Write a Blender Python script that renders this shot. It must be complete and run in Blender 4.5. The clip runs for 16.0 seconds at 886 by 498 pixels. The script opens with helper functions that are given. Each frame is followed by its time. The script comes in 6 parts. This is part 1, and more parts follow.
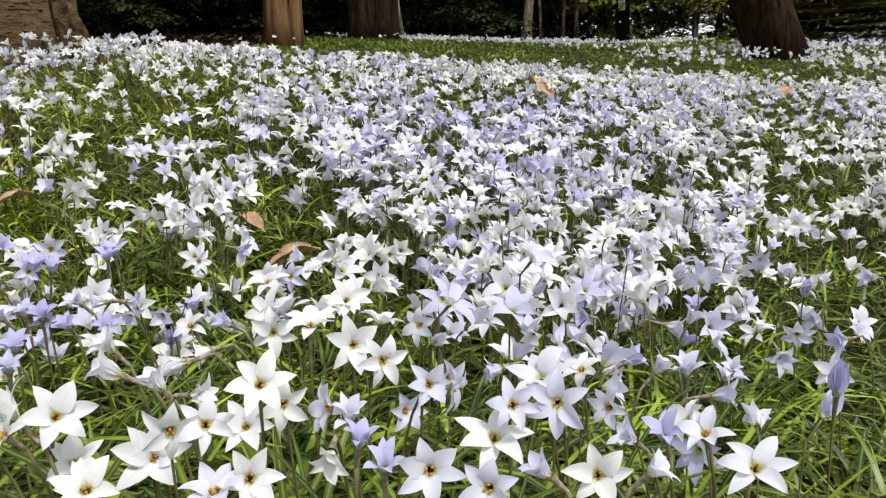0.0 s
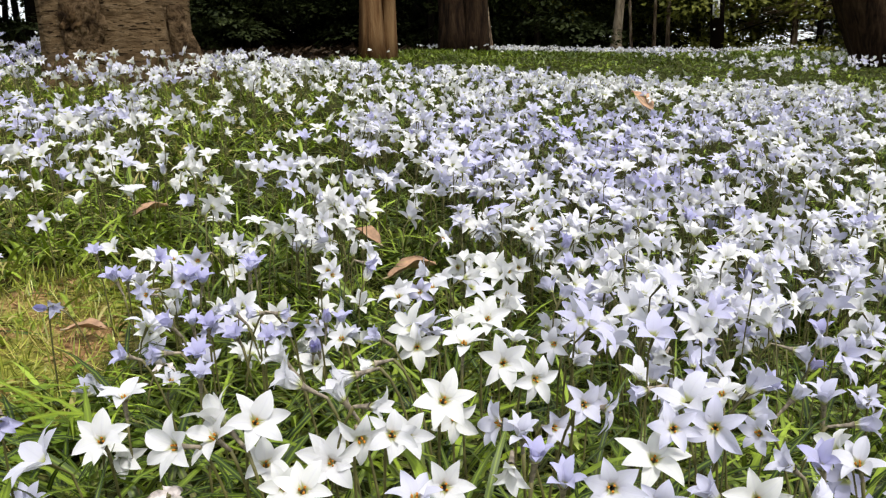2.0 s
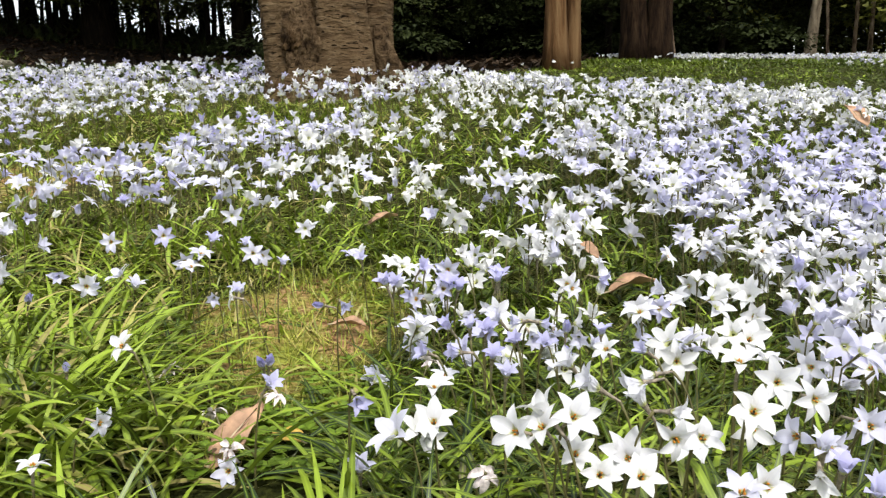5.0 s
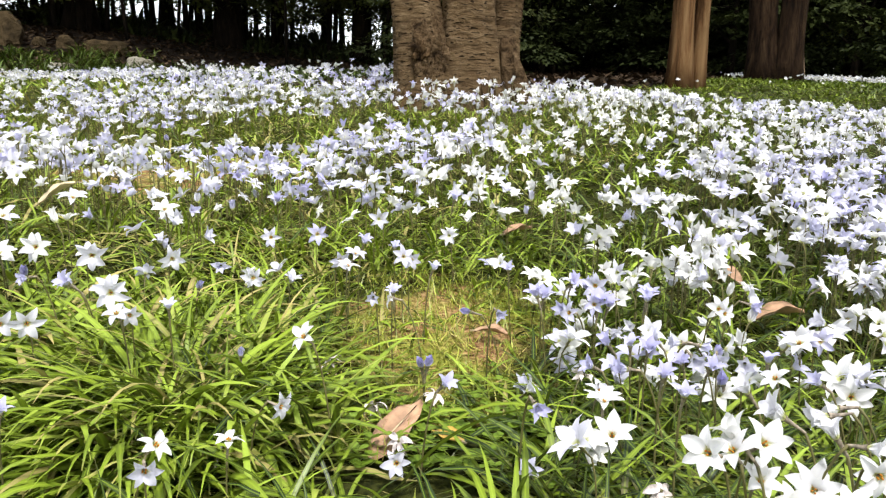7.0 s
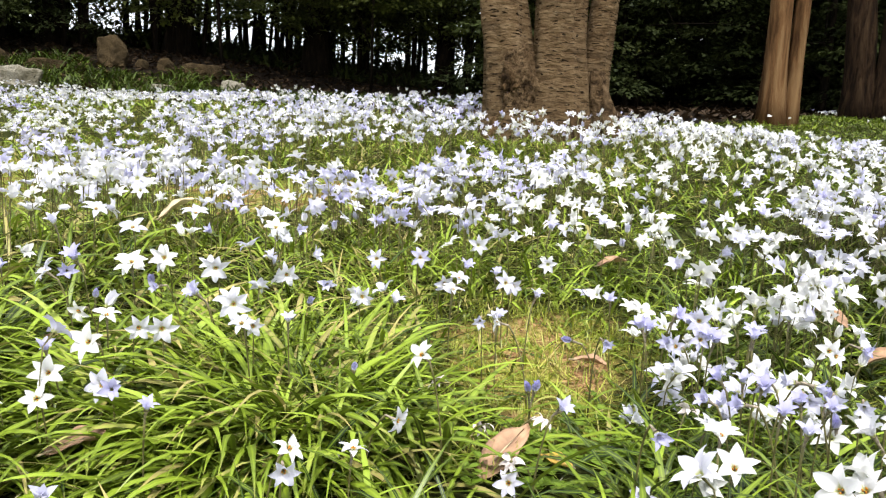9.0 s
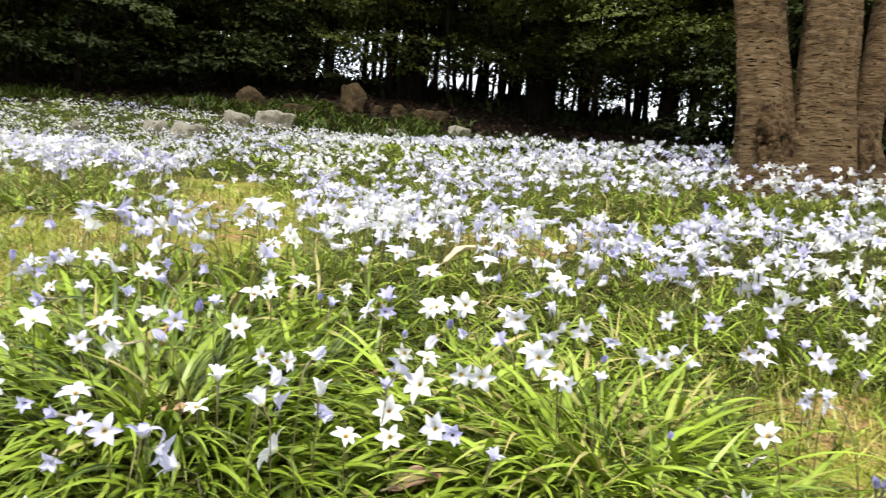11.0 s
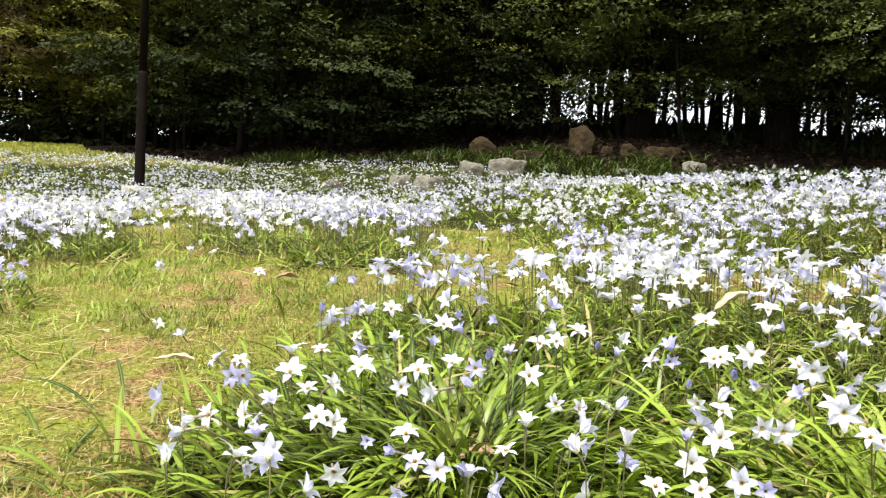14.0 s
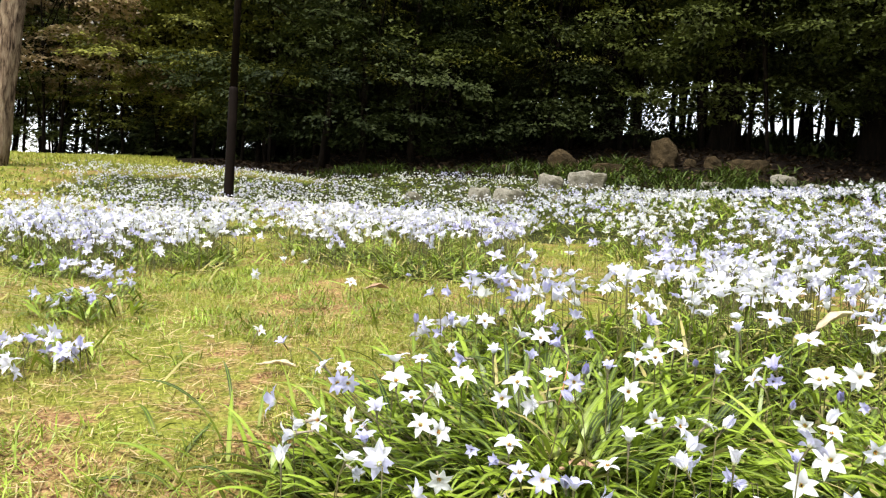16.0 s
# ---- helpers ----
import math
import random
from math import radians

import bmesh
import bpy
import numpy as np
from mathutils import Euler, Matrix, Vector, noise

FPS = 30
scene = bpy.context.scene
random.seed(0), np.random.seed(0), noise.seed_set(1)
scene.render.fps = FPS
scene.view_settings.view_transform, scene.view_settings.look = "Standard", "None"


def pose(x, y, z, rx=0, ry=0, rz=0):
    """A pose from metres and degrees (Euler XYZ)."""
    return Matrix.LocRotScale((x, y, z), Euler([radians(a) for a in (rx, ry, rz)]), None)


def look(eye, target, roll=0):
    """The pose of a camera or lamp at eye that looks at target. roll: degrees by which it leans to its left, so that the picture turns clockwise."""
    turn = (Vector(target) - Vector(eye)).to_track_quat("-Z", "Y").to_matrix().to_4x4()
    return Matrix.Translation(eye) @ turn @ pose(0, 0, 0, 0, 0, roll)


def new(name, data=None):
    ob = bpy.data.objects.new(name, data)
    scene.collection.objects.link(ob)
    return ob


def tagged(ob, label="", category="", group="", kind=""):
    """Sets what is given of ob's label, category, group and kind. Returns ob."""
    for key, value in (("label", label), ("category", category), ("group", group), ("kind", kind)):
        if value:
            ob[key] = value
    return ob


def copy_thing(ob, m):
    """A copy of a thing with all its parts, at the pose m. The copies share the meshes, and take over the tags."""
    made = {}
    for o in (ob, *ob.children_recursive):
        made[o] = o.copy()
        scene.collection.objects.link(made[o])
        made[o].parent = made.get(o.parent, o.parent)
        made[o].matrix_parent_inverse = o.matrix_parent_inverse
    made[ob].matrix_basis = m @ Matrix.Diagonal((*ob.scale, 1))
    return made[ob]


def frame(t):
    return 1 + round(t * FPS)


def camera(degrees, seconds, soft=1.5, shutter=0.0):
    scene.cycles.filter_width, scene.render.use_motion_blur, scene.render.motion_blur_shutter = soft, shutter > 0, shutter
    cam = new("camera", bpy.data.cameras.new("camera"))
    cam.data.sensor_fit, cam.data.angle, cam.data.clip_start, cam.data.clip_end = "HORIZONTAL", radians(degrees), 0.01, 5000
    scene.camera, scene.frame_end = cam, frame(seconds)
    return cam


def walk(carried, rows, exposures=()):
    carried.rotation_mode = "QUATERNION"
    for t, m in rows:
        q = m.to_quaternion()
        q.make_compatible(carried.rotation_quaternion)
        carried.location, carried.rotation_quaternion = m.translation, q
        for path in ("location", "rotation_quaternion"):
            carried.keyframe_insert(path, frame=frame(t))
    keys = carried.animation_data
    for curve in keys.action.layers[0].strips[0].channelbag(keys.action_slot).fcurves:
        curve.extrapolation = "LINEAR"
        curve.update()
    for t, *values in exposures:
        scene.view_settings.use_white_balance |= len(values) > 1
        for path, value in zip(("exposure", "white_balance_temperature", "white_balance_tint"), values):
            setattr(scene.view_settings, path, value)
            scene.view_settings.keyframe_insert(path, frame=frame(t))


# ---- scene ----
cam = camera(60.5, 16.0, soft=1.2, shutter=0.22)
METRES, EYE, TILT, LEAN, TURN = 0.55, 0.42, -10.8, 1.7, 0.0
ROWS = [
    (0.0, 0.0, 0.0, 0.0, 0.0, 0.0, 0.0),
    (0.5, -0.0173, -0.0133, 0.0043, 1.56, 0.13, -0.19),
    (1.0, -0.0396, -0.0288, 0.01, 3.18, 0.26, -0.63),
    (1.5, -0.0627, -0.0429, 0.0141, 4.76, 0.38, -1.0),
    (2.0, -0.0776, -0.0537, 0.0176, 6.06, 0.56, -1.07),
    (2.5, -0.0988, -0.0691, 0.0176, 6.92, 0.66, -1.39),
    (3.0, -0.1177, -0.0851, 0.0183, 8.98, 0.59, -1.6),
    (3.5, -0.1359, -0.1078, 0.0255, 10.87, 0.53, -1.67),
    (4.0, -0.1539, -0.1418, 0.0317, 13.35, 0.6, -1.46),
    (4.5, -0.1802, -0.1796, 0.0304, 15.91, 0.62, -2.26),
    (7.0, -0.3037, -0.2884, 0.0186, 25.48, 0.67, -7.23),
    (7.5, -0.3178, -0.3071, 0.0161, 27.28, 0.93, -7.8),
    (8.0, -0.3333, -0.3271, 0.0106, 28.94, 1.26, -8.67),
    (10.5, -0.4624, -0.4646, -0.0129, 39.09, 2.88, -13.05),
    (11.0, -0.5365, -0.5148, -0.0153, 46.1, 2.03, -14.11),
    (11.5, -0.5509, -0.5556, -0.015, 51.89, 1.34, -13.46),
    (12.0, -0.5542, -0.5848, -0.0124, 54.15, 1.27, -13.45),
    (12.5, -0.5494, -0.6146, -0.0193, 56.71, 1.2, -13.67),
    (13.0, -0.5517, -0.633, -0.0265, 59.24, 1.26, -13.41),
    (13.5, -0.5523, -0.6535, -0.0264, 61.54, 1.19, -13.01),
    (14.0, -0.547, -0.6724, -0.0239, 63.51, 1.01, -13.17),
    (14.5, -0.5436, -0.693, -0.026, 65.07, 0.89, -13.54),
    (15.0, -0.5425, -0.7104, -0.0333, 66.48, 0.9, -14.28),
    (15.5, -0.5394, -0.7279, -0.0291, 67.99, 0.71, -13.65),
    (16.0, -0.537, -0.7411, -0.0337, 69.29, 0.56, -13.99),
]
walk(cam, [(t, pose(0, 0, EYE, TILT, LEAN, TURN) @ pose(METRES * x, METRES * y, METRES * z, 90 + pitch, roll, yaw)) for t, x, y, z, yaw, pitch, roll in ROWS], [(0, 0.6), (3, 0.62), (4.5, 0.76), (7, 1.08), (11, 1.2), (16, 1.24)])

# ---------------------------------------------------------------- world, sun
world = bpy.data.worlds.new("sky")
scene.world = world
world.use_nodes = True
wn = world.node_tree.nodes
sky = wn.new("ShaderNodeTexSky")
sky.sky_type, sky.sun_disc = "NISHITA", False
sky.sun_elevation, sky.sun_rotation = radians(60), radians(140)
sky.air_density, sky.dust_density, sky.ozone_density = 1.0, 2.0, 0.5
wn["Background"].inputs[1].default_value = 0.15
cloud = wn.new("ShaderNodeMix")
cloud.data_type = "RGBA"
cloud.inputs["Factor"].default_value, cloud.inputs["B"].default_value = 0.7, (5.6, 5.6, 5.5, 1)  # thin bright overcast
world.node_tree.links.new(sky.outputs[0], cloud.inputs["A"])
world.node_tree.links.new(cloud.outputs["Result"], wn["Background"].inputs[0])
sun = new("sun", bpy.data.lights.new("sun", "SUN"))
sun.data.energy, sun.data.angle, sun.data.color = 2.3, radians(8), (1.0, 0.97, 0.92)
sun.matrix_world = look((0, 0, 0), (-0.643 * 0.5, 0.766 * 0.5, -0.866))

# ---------------------------------------------------------------- materials


def material(name, rough=0.7, spec=0.3):
    m = bpy.data.materials.new(name)
    m.use_nodes = True
    nt = m.node_tree
    b = nt.nodes["Principled BSDF"]
    b.inputs["Roughness"].default_value = rough
    b.inputs["Specular IOR Level"].default_value = spec
    return m, nt, b


def node(nt, kind, **kw):
    n = nt.nodes.new(kind)
    for k, v in kw.items():
        n.inputs[k].default_value = v
    return n


def coords(nt, scale, space="Object"):
    tc, mp = nt.nodes.new("ShaderNodeTexCoord"), nt.nodes.new("ShaderNodeMapping")
    mp.inputs["Scale"].default_value = scale
    nt.links.new(tc.outputs[space], mp.inputs["Vector"])
    return mp.outputs["Vector"]


def world_coords(nt, scale):
    g, mp = nt.nodes.new("ShaderNodeNewGeometry"), nt.nodes.new("ShaderNodeMapping")
    mp.inputs["Scale"].default_value = scale
    nt.links.new(g.outputs["Position"], mp.inputs["Vector"])
    return mp.outputs["Vector"]


def noise_out(nt, vec, scale, detail=4.0, rough=0.55, distort=0.0):
    n = node(nt, "ShaderNodeTexNoise", Scale=scale, Detail=detail, Roughness=rough, Distortion=distort)
    nt.links.new(vec, n.inputs["Vector"])
    return n.outputs["Fac"]


def ramp(nt, fac, *stops):
    r = nt.nodes.new("ShaderNodeValToRGB")
    e = r.color_ramp.elements
    e[0].position, e[0].color = stops[0][0], (*stops[0][1], 1)
    e[1].position, e[1].color = stops[-1][0], (*stops[-1][1], 1)
    for p, c in stops[1:-1]:
        e.new(p).color = (*c, 1)
    nt.links.new(fac, r.inputs["Fac"])
    return r.outputs["Color"]


def mix(nt, fac, a, b, mode="MIX"):
    m = nt.nodes.new("ShaderNodeMix")
    m.data_type, m.blend_type = "RGBA", mode
    for s, v in ((m.inputs["Factor"], fac), (m.inputs["A"], a), (m.inputs["B"], b)):
        if isinstance(v, bpy.types.NodeSocket):
            nt.links.new(v, s)
        else:
            s.default_value = v if isinstance(v, float) else (*v, 1)
    return m.outputs["Result"]


def bump(nt, b, height, strength, dist):
    n = node(nt, "ShaderNodeBump", Strength=strength, Distance=dist)
    nt.links.new(height, n.inputs["Height"])
    nt.links.new(n.outputs["Normal"], b.inputs["Normal"])


def attribute(nt, name):
    a = nt.nodes.new("ShaderNodeAttribute")
    a.attribute_name = name
    return a.outputs["Fac"]


def uv_axes(nt):
    u, s = nt.nodes.new("ShaderNodeUVMap"), nt.nodes.new("ShaderNodeSeparateXYZ")
    nt.links.new(u.outputs["UV"], s.inputs["Vector"])
    return s.outputs["X"], s.outputs["Y"]


def see_through(m, nt, b, colour, amount):
    """Thin living tissue: some of the light comes through from behind."""
    t, x = nt.nodes.new("ShaderNodeBsdfTranslucent"), nt.nodes.new("ShaderNodeMixShader")
    x.inputs["Fac"].default_value = amount
    nt.links.new(colour, t.inputs["Color"])
    nt.links.new(b.outputs[0], x.inputs[1])
    nt.links.new(t.outputs[0], x.inputs[2])
    nt.links.new(x.outputs[0], nt.nodes["Material Output"].inputs["Surface"])


def petal_material():
    m, nt, b = material("petal", 0.55, 0.25)
    r = attribute(nt, "rnd")
    u, v = uv_axes(nt)
    tint = ramp(nt, r, (0.0, (0.8, 0.8, 0.78)), (0.3, (0.68, 0.68, 0.82)), (0.65, (0.5, 0.49, 0.78)), (1.0, (0.3, 0.27, 0.62)))
    tipped = mix(nt, v, mix(nt, 0.5, tint, (0.8, 0.8, 0.78)), tint)
    # fine veins along the petal, a faint darker midrib
    mp = nt.nodes.new("ShaderNodeMapping")
    mp.inputs["Scale"].default_value = (22, 2.5, 1)
    uvn = nt.nodes.new("ShaderNodeUVMap")
    nt.links.new(uvn.outputs["UV"], mp.inputs["Vector"])
    vein = noise_out(nt, mp.outputs["Vector"], 1.0, 3.0)
    veined = mix(nt, ramp(nt, vein, (0.4, (0, 0, 0)), (0.8, (0.35, 0.35, 0.35))), tipped, mix(nt, 0.5, tint, (0.55, 0.52, 0.8)))
    rib = ramp(nt, u, (0.44, (0, 0, 0)), (0.5, (0.16, 0.16, 0.16)), (0.56, (0, 0, 0)))
    ribbed = mix(nt, rib, veined, (0.5, 0.47, 0.62))
    throat = ramp(nt, v, (0.06, (1, 1, 1)), (0.17, (0, 0, 0)))
    col = mix(nt, throat, ribbed, (0.5, 0.52, 0.22))
    nt.links.new(col, b.inputs["Base Color"])
    bump(nt, b, vein, 0.25, 0.001)
    see_through(m, nt, b, col, 0.38)
    return m


def blade_material(name, fresh, deep, dry, through_amount=0.2, rough=0.4, spec=0.4):
    m, nt, b = material(name, rough, spec)
    r = attribute(nt, "rnd")
    u, v = uv_axes(nt)
    half = tuple(0.45 * a + 0.55 * d for a, d in zip(fresh, deep))
    pale = tuple(min(1, 1.35 * a + 0.02) for a in fresh)
    c = ramp(nt, r, (0.0, deep), (0.3, half), (0.62, fresh), (0.86, pale), (0.93, dry), (1.0, dry))
    c = mix(nt, ramp(nt, v, (0.0, (0.5, 0.5, 0.5)), (0.35, (0, 0, 0)), (0.9, (0, 0, 0)), (1.0, (0.5, 0.5, 0.5))), c, dry)
    n = noise_out(nt, world_coords(nt, (1, 1, 1)), 9.0, 3.0)
    c = mix(nt, ramp(nt, n, (0.35, (0, 0, 0)), (0.7, (0.5, 0.5, 0.5))), c, deep)
    rib = ramp(nt, u, (0.3, (0, 0, 0)), (0.5, (0.35, 0.35, 0.35)), (0.7, (0, 0, 0)))
    c = mix(nt, rib, c, tuple(min(1, x * 1.5) for x in fresh))
    nt.links.new(c, b.inputs["Base Color"])
    see_through(m, nt, b, c, through_amount)
    return m


def plain_material(name, colour, rough=0.6, metal=0.0, vary=0.25, scale=30.0, spec=0.4, depth=0.002):
    m, nt, b = material(name, rough, spec)
    b.inputs["Metallic"].default_value = metal
    n = noise_out(nt, coords(nt, (1, 1, 1)), scale, 5.0)
    dark = tuple(x * (1 - vary) for x in colour)
    lite = tuple(min(1, x * (1 + vary)) for x in colour)
    nt.links.new(ramp(nt, n, (0.3, dark), (0.7, lite)), b.inputs["Base Color"])
    bump(nt, b, n, 0.4, depth)
    return m


def bark_material(name, base, dark, lite, stretch, marks=0.0, relief=0.02):
    """stretch: scale of the grain; marks: strength of the dark cross-wise lenticels."""
    m, nt, b = material(name, 0.9, 0.06)
    vec = coords(nt, stretch)
    grain = noise_out(nt, vec, 1.0, 6.0, 0.65, 0.4)
    big = noise_out(nt, coords(nt, (3, 3, 2)), 1.0, 4.0)
    c = ramp(nt, grain, (0.37, dark), (0.5, base), (0.64, lite))
    c = mix(nt, ramp(nt, big, (0.45, (0, 0, 0)), (0.75, (0.6, 0.6, 0.6))), c, dark)
    h = grain
    if marks:
        dash = noise_out(nt, coords(nt, (30, 30, 150)), 1.0, 1.0, 0.4, 0.2)
        spot = ramp(nt, dash, (0.625, (0, 0, 0)), (0.66, (marks, marks, marks)))
        c = mix(nt, spot, c, tuple(x * 0.16 for x in dark))
        band = noise_out(nt, coords(nt, (2.5, 2.5, 26)), 1.0, 4.0, 0.6, 0.3)
        c = mix(nt, ramp(nt, band, (0.52, (0, 0, 0)), (0.66, (0.7, 0.7, 0.7))), c, tuple(x * 0.55 for x in dark))
        moss = ramp(nt, noise_out(nt, coords(nt, (7, 7, 9)), 1.0, 6.0, 0.65), (0.53, (0, 0, 0)), (0.66, (0.75, 0.75, 0.75)))
        c = mix(nt, moss, c, (0.05, 0.034, 0.019))
        pale = ramp(nt, noise_out(nt, coords(nt, (30, 30, 60)), 1.0, 4.0, 0.6), (0.66, (0, 0, 0)), (0.72, (0.5, 0.5, 0.5)))
        c = mix(nt, pale, c, (0.3, 0.25, 0.17))
    nt.links.new(c, b.inputs["Base Color"])
    bump(nt, b, h, 1.0, relief)
    return m


def stone_material(name, pale, stain):
    """Weathered stone: coarse stains, fine pitting and small lichen spots."""
    m, nt, b = material(name, 0.95, 0.1)
    p = coords(nt, (1, 1, 1))
    fine, mid, big = noise_out(nt, p, 90.0, 6.0, 0.7), noise_out(nt, p, 22.0, 5.0, 0.6), noise_out(nt, p, 6.0, 4.0)
    c = ramp(nt, fine, (0.3, tuple(0.55 * x for x in pale)), (0.5, pale), (0.7, tuple(1.3 * x for x in pale)))
    c = mix(nt, ramp(nt, big, (0.45, (0, 0, 0)), (0.62, (0.85, 0.85, 0.85))), c, stain)
    c = mix(nt, ramp(nt, mid, (0.62, (0, 0, 0)), (0.68, (0.7, 0.7, 0.7))), c, tuple(0.5 * x for x in stain))
    nt.links.new(c, b.inputs["Base Color"])
    bump(nt, b, mix(nt, 0.5, fine, mid), 0.9, 0.03)
    return m


def ground_material():
    m, nt, b = material("soil_and_moss", 0.95, 0.1)
    p = world_coords(nt, (1, 1, 1))
    fine, mid, big = noise_out(nt, p, 140.0, 4.0), noise_out(nt, p, 14.0, 5.0, 0.6), noise_out(nt, p, 2.2, 3.0)
    straw = ramp(nt, fine, (0.32, (0.06, 0.035, 0.017)), (0.48, (0.23, 0.125, 0.058)), (0.66, (0.42, 0.28, 0.13)))
    moss = ramp(nt, fine, (0.3, (0.085, 0.095, 0.012)), (0.7, (0.26, 0.28, 0.045)))
    f = mix(nt, 0.4, mid, big)
    open_lawn = mix(nt, ramp(nt, f, (0.42, (0, 0, 0)), (0.54, (0.95, 0.95, 0.95))), straw, moss)
    # soil between the plants, its colour darkened for the shade in the gaps
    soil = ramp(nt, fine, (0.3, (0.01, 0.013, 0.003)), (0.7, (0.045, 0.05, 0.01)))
    # leaf litter with the hedge's shade mixed into its near-black colour
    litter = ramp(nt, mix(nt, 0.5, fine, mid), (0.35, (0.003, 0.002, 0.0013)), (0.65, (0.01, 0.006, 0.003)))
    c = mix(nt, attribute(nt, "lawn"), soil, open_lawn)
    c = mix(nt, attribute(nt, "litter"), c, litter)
    nt.links.new(c, b.inputs["Base Color"])
    bump(nt, b, fine, 0.8, 0.006)
    return m


M_PETAL = petal_material()
M_TUBE = plain_material("floral_tube", (0.24, 0.2, 0.15), 0.6, vary=0.6, scale=260.0)
M_STEM = plain_material("flower_stem", (0.11, 0.1, 0.035), 0.55, vary=0.5, scale=60.0)
M_STAMEN = plain_material("stamen", (0.5, 0.2, 0.012), 0.7, vary=0.3, scale=700.0)
M_LEAF = blade_material("strap_leaf", (0.245, 0.335, 0.026), (0.015, 0.033, 0.003), (0.42, 0.34, 0.13), 0.14, 0.4, 0.36)
M_TURF = blade_material("turf_blade", (0.325, 0.345, 0.045), (0.13, 0.165, 0.02), (0.5, 0.36, 0.16))
M_STRAW = blade_material("dry_straw", (0.5, 0.37, 0.18), (0.26, 0.16, 0.07), (0.6, 0.48, 0.27), 0.15)
M_GROUND = ground_material()
M_CHERRY = bark_material("cherry_bark", (0.13, 0.086, 0.045), (0.08, 0.05, 0.025), (0.18, 0.127, 0.073), (22, 22, 60), 1.0, 0.03)
M_ROOT = bark_material("root_bark", (0.05, 0.03, 0.014), (0.01, 0.006, 0.003), (0.105, 0.066, 0.033), (14, 14, 12))
M_BURL = bark_material("burl_bark", (0.1, 0.064, 0.033), (0.025, 0.015, 0.008), (0.17, 0.115, 0.065), (30, 30, 30), 0.0, 0.06)
M_PEEL = bark_material("peeling_bark", (0.11, 0.058, 0.025), (0.038, 0.019, 0.008), (0.17, 0.105, 0.05), (16, 16, 2.2))
M_FURROW = bark_material("furrowed_bark", (0.023, 0.013, 0.007), (0.006, 0.0036, 0.0022), (0.042, 0.026, 0.014), (30, 30, 4.5), 0.0, 0.04)
M_PALEBARK = bark_material("pale_bark", (0.2, 0.16, 0.11), (0.09, 0.07, 0.048), (0.3, 0.25, 0.18), (20, 20, 5))
M_FISSURED = bark_material("fissured_bark", (0.17, 0.12, 0.08), (0.03, 0.02, 0.013), (0.32, 0.25, 0.17), (26, 26, 5), 0.0, 0.05)
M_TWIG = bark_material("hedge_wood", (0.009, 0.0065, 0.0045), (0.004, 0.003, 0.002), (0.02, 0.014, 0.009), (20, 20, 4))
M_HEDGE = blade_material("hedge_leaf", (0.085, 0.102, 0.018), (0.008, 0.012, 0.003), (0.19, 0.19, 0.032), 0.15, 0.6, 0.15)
# hedge leaf with the shade of the hedge's foot put into its colour
M_HEDGE_SHADED = blade_material("shaded_hedge_leaf", (0.042, 0.054, 0.013), (0.005, 0.009, 0.003), (0.115, 0.12, 0.027), 0.12, 0.65, 0.12)
# yellow-green shrub leaf; on the bright hedge crowns it paints in sunlight
M_HEDGE_LIT = blade_material("yellow_green_lit_leaf", (0.21, 0.215, 0.034), (0.025, 0.035, 0.007), (0.3, 0.26, 0.045), 0.22, 0.6, 0.2)
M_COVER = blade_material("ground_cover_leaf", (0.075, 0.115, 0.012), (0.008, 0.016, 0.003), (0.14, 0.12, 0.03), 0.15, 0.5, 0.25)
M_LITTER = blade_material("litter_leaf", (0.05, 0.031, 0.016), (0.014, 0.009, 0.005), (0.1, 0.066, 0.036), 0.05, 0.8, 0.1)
M_TAN = blade_material("dry_foliage", (0.24, 0.17, 0.085), (0.1, 0.08, 0.035), (0.3, 0.2, 0.1), 0.3)
M_STONE = stone_material("pale_stone", (0.27, 0.25, 0.2), (0.09, 0.08, 0.05))
M_BROWNSTONE = stone_material("brown_stone", (0.06, 0.042, 0.021), (0.025, 0.018, 0.009))
M_DARKMETAL = plain_material("dark_brown_paint", (0.007, 0.0045, 0.0032), 0.6, vary=0.3, scale=12.0, spec=0.04)
M_CONCRETE = plain_material("concrete", (0.36, 0.34, 0.3), 0.9, vary=0.2, scale=40.0)
M_SIGN = plain_material("white_plate", (0.75, 0.75, 0.72), 0.5, vary=0.06, scale=30.0)
M_INK = plain_material("dark_print", (0.05, 0.05, 0.05), 0.6)
M_DEAD = plain_material("dead_leaf", (0.33, 0.2, 0.12), 0.75, vary=0.45, scale=60.0)
M_YELLOWED = plain_material("yellowed_leaf", (0.42, 0.27, 0.05), 0.6, vary=0.35, scale=60.0)
M_STALK = plain_material("dry_stalk", (0.4, 0.2, 0.08), 0.6)
M_PALEDEAD = plain_material("bleached_leaf", (0.47, 0.38, 0.24), 0.75, vary=0.25, scale=60.0)

# ---------------------------------------------------------------- ground form


